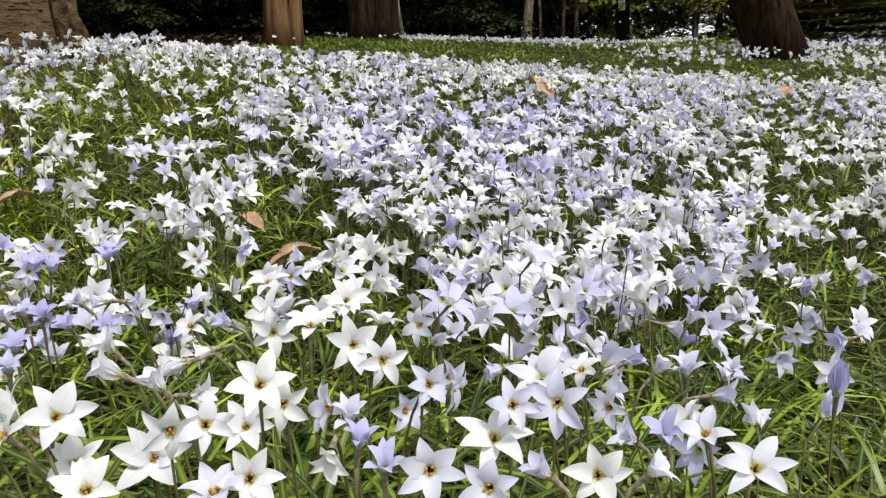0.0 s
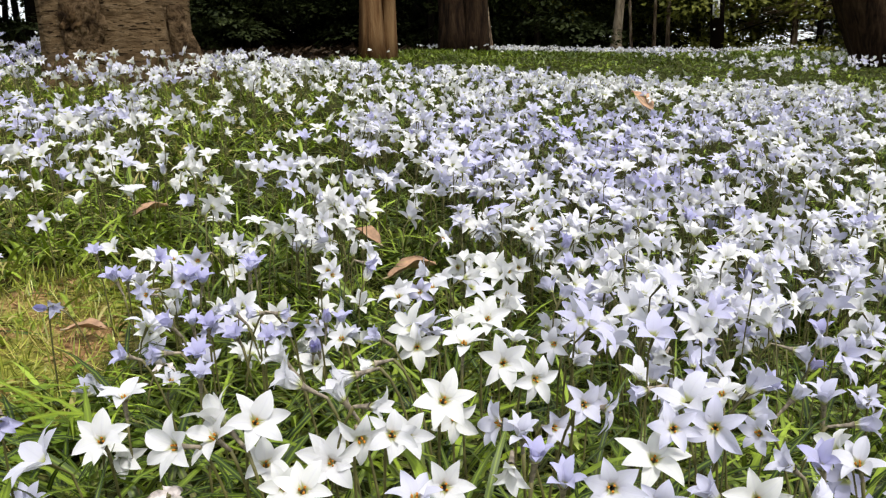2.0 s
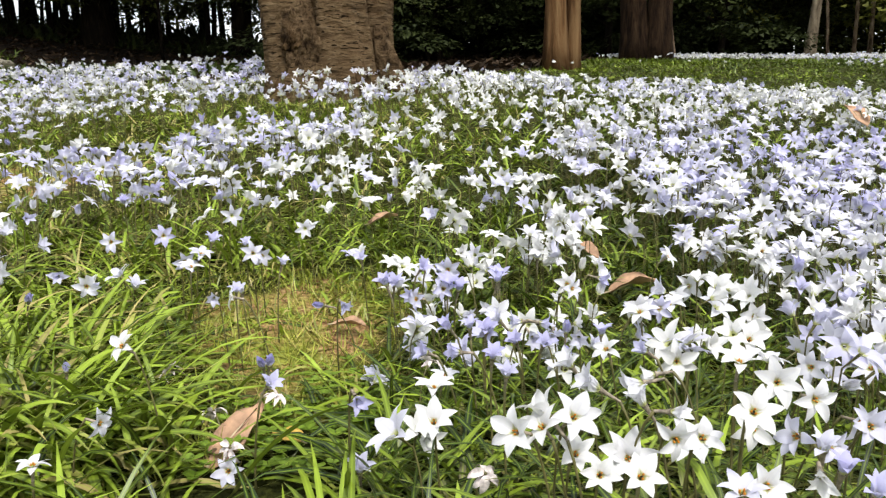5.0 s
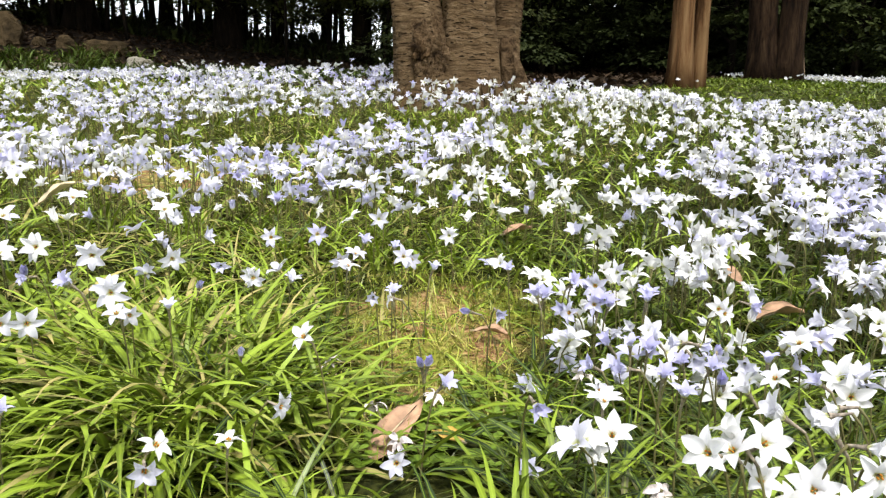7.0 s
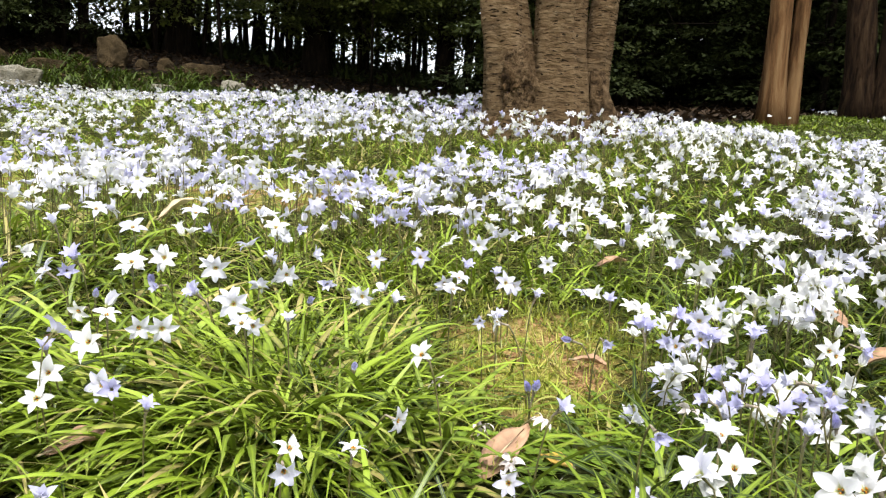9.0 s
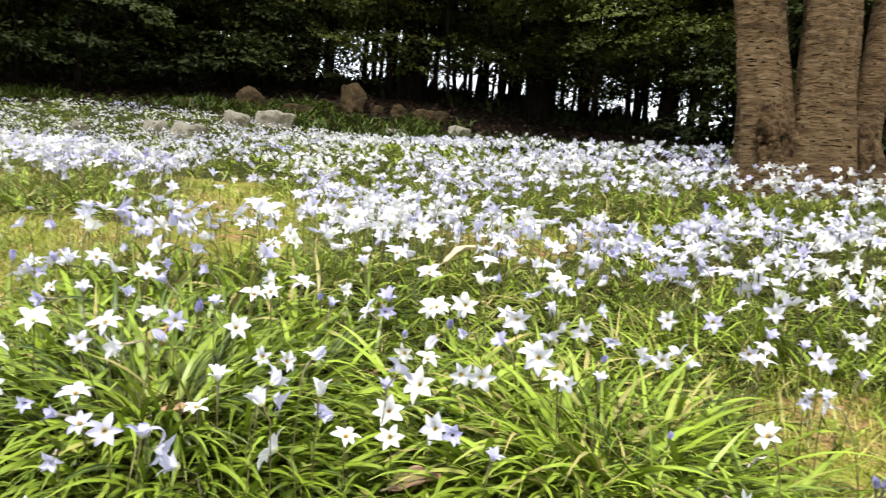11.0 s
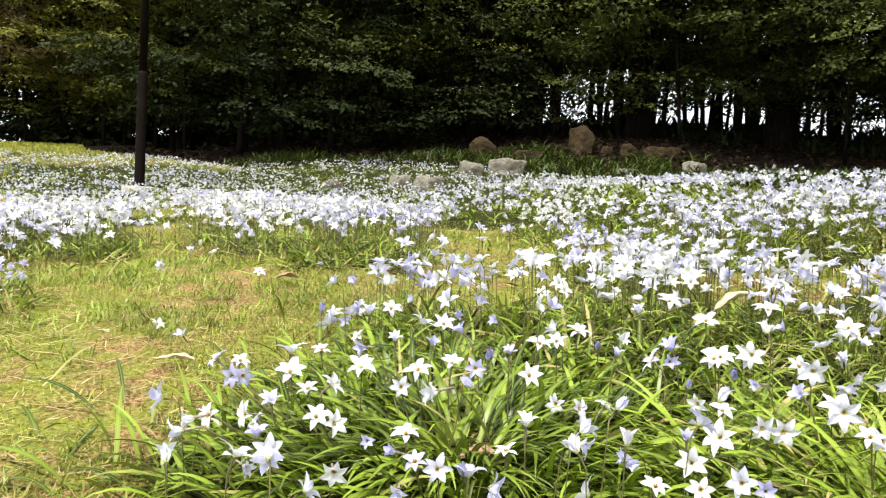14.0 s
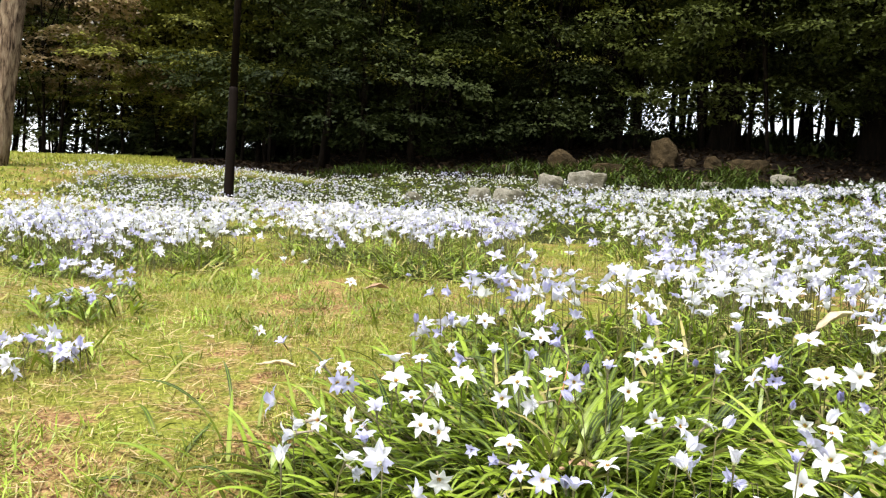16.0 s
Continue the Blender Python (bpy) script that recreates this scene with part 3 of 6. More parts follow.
        ob = blades("turf", M_TURF, base, rs.uniform(0, 6.283, n), rs.uniform(0.007, 0.026, n) * size ** 0.5 * np.where(inside(MOSS, x, y), 1.5, 1.0), rs.uniform(0.001, 0.0023, n) * size, rs.uniform(0.0, 0.9, n), rs.uniform(0.2, 1.4, n), 2, np.clip(rs.uniform(0, 1, n) + 0.12 * (ripple(x, y, 5.0, 91) > 0.55), 0, 1))
        tagged(ob, "short yellowish-green turf with dry straw", "grass", kind="stuff")
    # scattered tufts of longer grass on the open patch
    m = 2400
    tx, ty = scatter(rs, m, -4.3, -1.1, -1.3, 0.4)
    ok = inside(LAWN, tx, ty) & (rs.uniform(0, 1, m) < np.clip(3.2 * ripple(tx, ty, 6.0, 23) - 1.0, 0.06, 1))
    tx, ty = tx[ok], ty[ok]
    k = np.repeat(np.arange(len(tx)), 34)
    x, y = tx[k] + rs.normal(0, 0.022, len(k)), ty[k] + rs.normal(0, 0.022, len(k))
    n = len(x)
    base = np.stack([x, y, ground_z(x, y) - 0.003], -1)
    ob = blades("grass_tufts", M_LEAF, base, rs.uniform(0, 6.283, n), rs.uniform(0.012, 0.045, n), rs.uniform(0.0013, 0.003, n), rs.uniform(0.2, 1.3, n), rs.uniform(0.3, 1.5, n), 3, np.clip(rs.uniform(0.3, 1.0, len(tx))[k] + rs.normal(0, 0.1, n), 0, 1))
    tagged(ob, "small tufts of green grass on the worn lawn", "grass", kind="stuff")
    # dry straw lying flat
    n = 26000
    x, y = scatter(rs, n, -4.3, -0.4, -1.4, 1.0)
    ok = (inside(LAWN, x, y) | (inside(MOSS, x, y) & (rs.uniform(0, 1, n) < 0.4)) | inside(PATH, x, y)) & (ripple(x, y, 6.0, 91) > 0.36)
    x, y = x[ok], y[ok]
    n = len(x)
    base = np.stack([x, y, ground_z(x, y) + 0.006], -1)
    ob = blades("straw", M_STRAW, base, rs.uniform(0, 6.283, n), rs.uniform(0.012, 0.055, n), rs.uniform(0.0008, 0.0022, n), rs.uniform(1.35, 1.57, n), rs.uniform(-0.1, 0.25, n), 3, rs.uniform(0, 1, n))
    tagged(ob, "dry pale straw lying on the worn lawn", "straw", kind="stuff")
    x, y = scatter(rs, 14000, -9, 6, -6, -0.9)
    n = len(x)
    ob = blades("rough_lawn", M_TURF, np.stack([x, y, ground_z(x, y) - 0.004], -1), rs.uniform(0, 6.283, n), rs.uniform(0.04, 0.09, n), rs.uniform(0.006, 0.012, n), rs.uniform(0, 0.8, n), rs.uniform(0.2, 1.2, n), 2, rs.uniform(0, 1, n))
    tagged(ob, "rough lawn behind the flowers", "grass", kind="stuff")
    # short grass of the bank under the trees
    x, y = scatter(rs, 62000, -2.6, 5.0, 2.6, 9.6)
    k = ~beyond(x, y)
    x, y = x[k], y[k]
    n = len(x)
    wide = np.interp(y, [3, 9], [0.8, 1.7])
    ob = blades("bank_grass", M_LEAF, np.stack([x, y, ground_z(x, y) - 0.004], -1), rs.uniform(0, 6.283, n), rs.uniform(0.02, 0.05, n), rs.uniform(0.0045, 0.009, n) * wide, rs.uniform(0.4, 1.4, n), rs.uniform(0.3, 1.4, n), 2, np.clip(rs.uniform(0, 0.42, n) + 0.4 * (ripple(x, y, 6.0, 33) - 0.5), 0, 0.9))
    tagged(ob, "short dark green grass on the bank under the trees", "grass", kind="stuff")
    # far lawn
    x, y = scatter(rs, 42000, -18, -8.6, -5, 1.4)
    k = ~beyond(x, y) & (np.hypot(x + 1.2, y + 0.5) > 8.4)
    x, y = x[k], y[k]
    base = np.stack([x, y, ground_z(x, y) - 0.004], -1)
    n = len(x)
    ob = blades("far_turf", M_TURF, base, rs.uniform(0, 6.283, n), rs.uniform(0.03, 0.06, n), rs.uniform(0.008, 0.015, n), rs.uniform(0, 0.9, n), rs.uniform(0.2, 1.0, n), 2, rs.uniform(0.3, 0.85, n))
    tagged(ob, "mown green lawn beyond the flowers", "grass", kind="stuff")


build_leaves()

# ---------------------------------------------------------------- starflowers


FORMS = {"open": (0.3, 0.0046, 0.0195, 0.45), "flat": (0.1, 0.0043, 0.0195, 0.6), "half": (0.85, 0.0041, 0.0195, 0.75), "closed": (1.38, 0.004, 0.016, 0.1)}


def blooms(n, rise, width, length, droop, nu, nv, rs, wild=1.0):
    """n flower heads of six pointed petals, the throat at the origin, facing +z; every petal has its own rise, curl, twist and width.
    Gives the points (n, 6, points of a petal, 3), and the uv and faces of one petal."""
    v, u = np.linspace(0, 1, nv + 1), np.linspace(-1, 1, nu + 1)
    inner = np.array([0.0, 1.0] * 3)
    rise = np.asarray(rise)[:, None] - 0.1 * inner + rs.normal(0, 0.13 * wild, (n, 6))
    droop = np.asarray(droop)[:, None] + rs.normal(0.05, 0.25 * wild, (n, 6))
    width = np.asarray(width)[:, None] * (1.06 - 0.18 * inner) * rs.uniform(0.9, 1.1, (n, 6))
    length = np.asarray(length)[:, None] * rs.uniform(0.9, 1.06, (n, 6))
    ang = rise[..., None] + (1 - v) ** 2 * 0.7 - droop[..., None] * v ** 2
    step = (length / nv)[..., None]
    zero = np.zeros((n, 6, 1))
    r = 0.0012 + np.concatenate([zero, np.cumsum(np.cos(ang[..., :-1]) * step, -1)], -1)
    z = -0.0006 * inner[None, :, None] + np.concatenate([zero, np.cumsum(np.sin(ang[..., :-1]) * step, -1)], -1)
    prof = np.clip(np.sin(math.pi * np.clip(v * 0.97 + 0.03, 0, 1) ** 0.78), 0, 1) ** 0.85
    w = width[..., None] * prof + 0.0006 * (1 - v)
    twist = rs.normal(0, 0.35 * wild, (n, 6))[..., None] * v
    cup = rs.normal(0.3, 0.18 * wild, (n, 6))[..., None, None]
    y0 = w[..., None] * u
    z0 = cup * w[..., None] * u ** 2
    ct, st = np.cos(twist)[..., None], np.sin(twist)[..., None]
    bend = rs.normal(0, 0.12 * wild, (n, 6))[..., None, None] * length[..., None, None] * v[:, None] ** 2
    X = r[..., None] + 0 * y0
    Y = y0 * ct - z0 * st + bend
    Z = z[..., None] + y0 * st + z0 * ct
    a = np.arange(6) * math.pi / 3 + rs.normal(0, 0.09 * wild, (n, 6))
    ca, sa = np.cos(a)[..., None, None], np.sin(a)[..., None, None]
    V = np.stack([X * ca - Y * sa, X * sa + Y * ca, Z], -1).reshape(n, 6, -1, 3)
    uv = np.stack(np.broadcast_arrays((u[None, :] + 1) / 2, v[:, None]), -1).reshape(-1, 2)
    i = np.arange((nu + 1) * (nv + 1)).reshape(nv + 1, nu + 1)
    f = np.stack([i[:-1, :-1], i[:-1, 1:], i[1:, 1:], i[1:, :-1]], -1).reshape(-1, 4)
    return V, uv, f


def facing(rs, n, spread):
    """Directions in which the flowers look: up and towards the light."""
    az = -0.85 + rs.normal(0, spread, n)
    tilt = np.clip(rs.normal(0.72, 0.42, n), 0.05, 1.9)
    return az, tilt


def turn_matrices(az, tilt, spin):
    ca, sa, ct, st, cs, ss = np.cos(az), np.sin(az), np.cos(tilt), np.sin(tilt), np.cos(spin), np.sin(spin)
    o, i = np.zeros_like(az), np.ones_like(az)
    Rz = np.stack([ca, -sa, o, sa, ca, o, o, o, i], -1).reshape(-1, 3, 3)
    Ry = np.stack([ct, o, st, o, i, o, -st, o, ct], -1).reshape(-1, 3, 3)
    Rs = np.stack([cs, -ss, o, ss, cs, o, o, o, i], -1).reshape(-1, 3, 3)
    return Rz @ Ry @ Rs


def carpet(name, x, y, h, rise, droop, slim, nu, nv, rs, tint, size, stems):
    n = len(x)
    V, uv, f = blooms(n, rise, 0.0042 * slim, np.full(n, 0.019), droop, nu, nv, rs)
    az, tilt = facing(rs, n, np.where(x < -0.85, 1.9, 1.3))
    R = turn_matrices(az, tilt, rs.uniform(0, 1.047, n))
    top = np.stack([x, y, ground_z(x, y) + h], -1)
    k = len(uv)
    W = np.einsum("nij,nvj->nvi", R, V.reshape(n, 6 * k, 3)) * size[:, None, None] + top[:, None, :]
    F4 = (f[None] + (np.arange(n * 6) * k)[:, None, None]).reshape(-1, 4)
    ob = new(name, array_mesh(name, W, F4, M_PETAL, np.tile(uv, (n * 6, 1)), np.repeat(tint, 6 * k)))
    tagged(ob, "dense carpet of white and pale lilac starflowers", "flowers", kind="stuff")
    if stems:
        back = -np.stack([np.cos(az) * np.sin(tilt), np.sin(az) * np.sin(tilt), np.cos(tilt)], -1)
        neck = top + back * (0.014 * size)[:, None]
        foot = np.stack([x + back[:, 0] * 0.03, y + back[:, 1] * 0.03, ground_z(x, y)], -1)
        mid = 0.35 * foot + 0.65 * neck + np.array([0, 0, 0.012])
        P = np.stack([foot, mid, neck, top], 1)
        rad = np.array([0.0008, 0.0007, 0.0009, 0.002])
        t = np.array([0, 2.094, 4.189])
        ring = np.stack([np.cos(t), np.sin(t), 0 * t], -1)
        S = P[:, :, None, :] + ring[None, None] * rad[None, :, None, None]
        idx = np.arange(n * 12).reshape(n, 4, 3)
        fs = np.stack([idx[:, :-1, :], np.roll(idx[:, :-1, :], -1, 2), np.roll(idx[:, 1:, :], -1, 2), idx[:, 1:, :]], -1).reshape(-1, 4)
        so = new("flower_stems", array_mesh("flower_stems", S, fs, M_STEM))
        tagged(so, "thin brownish stems of the starflower carpet", "stems", kind="stuff")


def build_carpet():
    rs = np.random.RandomState(5)
    for r0, r1, count, nu, nv in ((0.0, 1.9, 22000, 2, 4), (1.9, 3.4, 36000, 1, 3), (3.4, 12.0, 92000, 1, 2)):
        bx, by = scatter(rs, count // 4, max(-10.5, -r1 - 0.2), min(r1, 5), max(-1.6, -r1), min(r1, 11.5))
        x, y = np.repeat(bx, 4) + rs.normal(0, 0.026, count // 4 * 4), np.repeat(by, 4) + rs.normal(0, 0.026, count // 4 * 4)
        count = len(x)
        d = eye_distance(x, y)
        keep = (d > max(r0, 0.3)) & (np.hypot(x, y) > 0.42) & (d < r1) & (rs.uniform(0, 1, count) < flower_density(x, y, rs))
        front = (x > -0.15) & (y > 0.22)
        keep &= ~cleared(x, y, 0.02)
        keep &= ~(inside(NEARBY, x, y) & ~inside(CLUMP, x, y) & ~front & (rs.uniform(0, 1, count) > np.where(y < 0.65, 0.08, np.where(x > -0.3, 0.6, 0.28))))
        x, y = x[keep], y[keep]
        n = len(x)
        near = inside(NEARBY, x, y) & ~((x > -0.15) & (y > 0.22))
        h = np.where(inside(CLUMP, x, y), rs.uniform(0.085, 0.15, n), np.where((near) | inside(LAWN, x, y) | inside(MOSS, x, y), np.where(inside(LAWN, x, y), rs.uniform(0.02, 0.05, n), rs.uniform(0.03, 0.09, n)), np.clip(rs.normal(0.108, 0.02, n) * np.where(x < -4, 0.75, 1) * np.where(x < -5.4, 0.55, 1) * np.where(x > -2, np.maximum(np.interp(y, [1.4, 3.0, 6.0], [1, 0.55, 0.4]), np.where((x < -1.0) & (y < 2.9), 0.85, 0)), 1), 0.03, 0.16)))
        tint = np.clip(ripple(x, y, 3.2, 17) * 0.6 + rs.normal(0, 0.24, n) - 0.13 * (x < -2.8) - 0.19 * ((x > -0.9) & (y > 0.8)) + 0.1 * ((x < -0.8) & (x > -2.4) & (y < 1.0)), 0, 1)
        size = rs.uniform(0.95, 1.3, n) * np.where((x < -5.4) | (y > 5.0), 0.8, 1)
        shut = rs.uniform(0, 1, n)
        rise = np.interp(shut, [0, 0.5, 0.86, 0.93, 1], [0.0, 0.4, 0.95, 1.25, 1.45]) + rs.normal(0, 0.06, n)
        droop = np.interp(rise, [0, 0.8, 1.2, 1.4], [0.5, 0.75, 0.35, 0.1])
        slim = rs.uniform(0.85, 1.08, n) * np.interp(tint, [0.3, 0.8], [1.0, 0.88])
        carpet("flower_carpet", x, y, h, rise, droop, slim, nu, nv, rs, tint, size, r0 < 3)


build_carpet()

# the flowers that stand nearest, each a thing of its own: x, y, height of the head over the ground, heading, lean in degrees, size
WHITE_OPEN_A = [(-0.083, 0.313, 0.124, -73, 49, 0.82), (-0.084, 0.443, 0.118, -66, 16, 0.96), (-0.073, 0.523, 0.123, -68, 44, 0.97), (-0.059, 0.444, 0.108, -80, 68, 1.05), (-0.155, 0.363, 0.065, -67, 51, 1.17), (-0.183, 0.330, 0.102, -50, 51, 0.97), (-0.184, 0.343, 0.072, -60, 41, 0.87), (-0.115, 0.398, 0.068, -84, 48, 0.94), (-0.061, 0.653, 0.124, -79, 79, 0.88), (0.068, 0.333, 0.089, -91, 64, 0.93), (-0.037, 0.906, 0.138, -84, 47, 0.82), (-0.138, 0.263, 0.104, -75, 41, 0.72), (-0.079, 0.272, 0.104, -68, 60, 0.72), (-0.053, 0.851, 0.105, -93, 76, 0.97), (0.014, 1.038, 0.105, -83, 82, 0.98)]
WHITE_OPEN_B = [(-0.171, 0.707, 0.104, -78, 79, 0.97), (0.602, 1.455, 0.105, -120, 39, 1.25), (-0.280, 0.349, 0.085, -73, 43, 0.96), (-0.303, 0.415, 0.085, -66, 8, 0.93), (-0.153, 0.362, 0.065, -78, 68, 0.79), (-0.165, 0.315, 0.074, -74, 54, 0.72), (-0.211, 0.300, 0.104, -115, 68, 0.89), (-1.032, -0.190, 0.127, 6, 67, 1.03), (-1.020, -0.125, 0.091, -12, 114, 0.93), (-1.095, 0.150, 0.087, -20, 62, 0.94), (-0.881, 0.254, 0.101, -66, 69, 1.18), (-0.871, 0.206, 0.089, -50, 67, 1.04)]
WHITE_OPEN = WHITE_OPEN_A + WHITE_OPEN_B
WHITE_FLAT_A = [(-0.128, 0.531, 0.095, -83, 76, 1.01), (-0.039, 0.415, 0.107, -65, 83, 0.86), (-0.081, 0.344, 0.103, -80, 84, 0.72), (0.020, 0.342, 0.095, -83, 42, 1.06), (-0.109, 0.315, 0.104, -64, 55, 0.72), (-0.123, 0.310, 0.104, -66, 109, 0.72), (0.085, 0.470, 0.104, -117, 27, 0.76), (-0.123, 0.828, 0.104, -72, 76, 1.03), (-0.064, 0.834, 0.105, -84, 148, 0.72), (-0.152, 0.937, 0.104, -15, 53, 0.90), (-0.258, 0.760, 0.105, -57, 80, 0.91), (-0.199, 0.316, 0.100, -119, 43, 0.83), (-0.584, 0.571, 0.104, -150, 78, 0.72), (-0.591, 0.234, 0.092, 7, 47, 0.72), (-0.565, 0.283, 0.074, 3, 8, 0.72)]
WHITE_FLAT_B = [(-0.567, 0.385, 0.121, -106, 50, 0.81), (-0.931, 0.308, 0.098, -41, 19, 0.85), (-0.185, 0.524, 0.099, -109, 41, 0.73), (-0.170, 0.699, 0.100, -99, 30, 1.16), (-0.142, 0.748, 0.100, -93, 17, 1.13), (-1.051, 0.426, 0.099, -45, 37, 1.19), (-1.067, 0.705, 0.099, -58, 45, 1.17), (-0.465, 1.279, 0.100, -69, 88, 1.10), (-1.153, -0.186, 0.099, -72, 84, 0.93), (-1.116, -0.147, 0.152, -21, 34, 1.10), (-1.098, -0.121, 0.103, -14, 38, 0.97), (-1.068, -0.111, 0.109, 17, 73, 0.86), (-0.986, 0.055, 0.073, -50, 19, 0.75), (-1.078, 0.443, 0.083, -57, 36, 1.19), (-1.029, 0.460, 0.106, -54, 81, 1.04)]
WHITE_FLAT_C = [(-1.462, 0.407, 0.067, -17, 40, 0.89), (-1.019, 0.210, 0.078, 48, 38, 0.78), (-1.168, 0.212, 0.092, -11, 24, 0.98), (-2.147, 0.043, 0.031, -12, 40, 0.99), (-1.736, -0.227, 0.040, 36, 45, 0.76), (-1.154, -0.226, 0.109, -57, 70, 0.84), (-1.142, -0.092, 0.109, 50, 47, 0.93), (-0.812, 0.160, 0.104, -45, 65, 0.72), (-0.836, 0.128, 0.103, -34, 29, 0.72), (-0.947, 0.286, 0.104, -73, 156, 0.72)]
WHITE_FLAT = WHITE_FLAT_A + WHITE_FLAT_B + WHITE_FLAT_C
PALE_OPEN_A = [(-0.009, 0.269, 0.115, -94, 67, 0.76), (-0.028, 0.419, 0.076, -54, 76, 0.72), (0.136, 0.382, 0.103, -133, 31, 0.87), (0.331, 0.622, 0.105, -127, 67, 1.04), (0.014, 0.278, 0.105, -113, 69, 0.72), (-0.057, 0.340, 0.104, -138, 70, 0.72), (-0.012, 0.385, 0.104, -75, 69, 0.73), (-0.090, 0.263, 0.103, -83, 18, 0.72), (-0.003, 0.466, 0.086, -50, 86, 0.84), (-0.340, 0.550, 0.051, -21, 22, 0.78), (-0.558, 0.194, 0.103, -40, 135, 0.72), (-0.466, 0.376, 0.025, -74, 72, 0.75), (-1.238, 0.099, 0.108, -24, 40, 0.99), (-1.147, 0.068, 0.092, -14, 31, 0.87), (-0.834, 0.237, 0.079, -55, 74, 0.97)]
PALE_OPEN = PALE_OPEN_A
PALE_FLAT_A = [(0.052, 0.352, 0.115, -106, 71, 0.93), (0.130, 0.304, 0.122, -100, 41, 0.89), (0.029, 0.341, 0.114, -89, 66, 0.72), (0.000, 0.384, 0.104, -19, 125, 0.72), (0.087, 0.394, 0.104, -145, 72, 0.72), (0.030, 0.598, 0.105, -111, 41, 0.93), (-0.022, 0.556, 0.104, -122, 74, 0.87), (0.176, 0.788, 0.105, -102, 76, 0.93), (-0.099, 0.977, 0.105, -148, 45, 0.92), (0.348, 0.732, 0.104, -112, 127, 0.94), (-0.404, 0.761, 0.104, -70, 130, 0.98), (0.235, 1.255, 0.105, -103, 94, 1.25), (-0.406, 0.775, 0.105, -146, 139, 0.76), (-0.250, 0.747, 0.104, -35, 78, 0.78), (-0.781, 0.868, 0.105, -44, 90, 0.98)]
PALE_FLAT_B = [(-0.656, 0.725, 0.104, -55, 65, 0.92), (-0.711, 0.692, 0.105, -20, 32, 0.92), (-0.691, 0.644, 0.105, -37, 19, 0.79), (-0.573, 0.356, 0.068, -2, 128, 0.81), (-0.793, 0.584, 0.088, -45, 118, 0.83), (-0.895, 0.452, 0.090, -45, 47, 1.12), (-0.863, 0.327, 0.100, -39, 155, 0.97), (-0.801, 0.399, 0.099, -44, 155, 0.72), (-0.435, 0.767, 0.100, -27, 19, 0.92), (-1.042, 0.467, 0.099, -33, 64, 1.11), (-0.986, 0.499, 0.100, -34, 46, 0.89), (-0.898, 0.553, 0.100, -35, 140, 0.96), (-0.860, 0.703, 0.100, -64, 80, 0.83), (-0.726, 0.678, 0.099, -42, 137, 0.86), (-0.650, 0.736, 0.099, -53, 153, 0.77)]
PALE_FLAT_C = [(-0.657, 0.867, 0.100, -71, 90, 0.86), (-1.135, 0.016, 0.100, -41, 31, 1.01), (-1.015, -0.049, 0.105, -25, 24, 0.91), (-1.037, 0.185, 0.070, 17, 73, 0.79), (-0.943, 0.471, 0.115, -49, 144, 1.08), (-0.872, 0.436, 0.096, -56, 88, 1.25), (-1.224, 0.491, 0.109, -20, 30, 1.25), (-1.237, -0.206, 0.131, -99, 48, 0.79), (-1.110, 0.579, 0.126, -28, 21, 1.25), (-1.060, 0.168, 0.067, -58, 86, 0.72), (-1.238, 0.327, 0.072, -21, 24, 1.05), (-1.477, 0.117, 0.075, -13, 45, 1.08), (-1.164, 0.510, 0.097, -50, 37, 1.15), (-1.420, 0.041, 0.056, -77, 46, 0.81), (-1.265, -0.172, 0.110, 6, 32, 0.75)]
PALE_FLAT_D = [(-1.095, -0.023, 0.108, -27, 76, 0.72), (-1.239, -0.074, 0.109, -13, 26, 0.72), (-0.874, 0.306, 0.104, -25, 151, 0.88), (-0.804, 0.385, 0.104, -66, 40, 0.83), (-1.060, 0.316, 0.104, -113, 52, 1.04), (-1.133, 0.215, 0.109, -38, 38, 0.84), (-1.116, -0.182, 0.110, -113, 47, 0.73), (-1.148, -0.117, 0.109, -35, 28, 0.81)]
PALE_FLAT = PALE_FLAT_A + PALE_FLAT_B + PALE_FLAT_C + PALE_FLAT_D
WHITE_HALF_A = [(0.077, 0.501, 0.141, -104, 73, 1.13), (-0.196, 0.322, 0.105, 179, 38, 1.12), (-0.200, 0.432, 0.104, -151, 36, 0.92), (-0.174, 0.381, 0.104, -154, 56, 1.13), (-0.147, 0.405, 0.104, -160, 137, 0.95), (-0.140, 0.429, 0.105, -168, 129, 0.77), (-0.143, 0.358, 0.104, -167, 32, 0.86), (-0.126, 0.350, 0.104, -24, 80, 0.74), (-0.009, 0.588, 0.104, -52, 30, 1.14), (0.067, 0.577, 0.105, -114, 133, 0.85), (0.456, 0.925, 0.105, -14, 148, 1.25), (-0.051, 0.296, 0.103, -92, 139, 0.72), (-0.965, 0.065, 0.109, -37, 16, 0.96), (-1.156, -0.241, 0.110, -92, 135, 1.04), (-1.066, 0.010, 0.109, -92, 139, 1.25)]
WHITE_HALF = WHITE_HALF_A
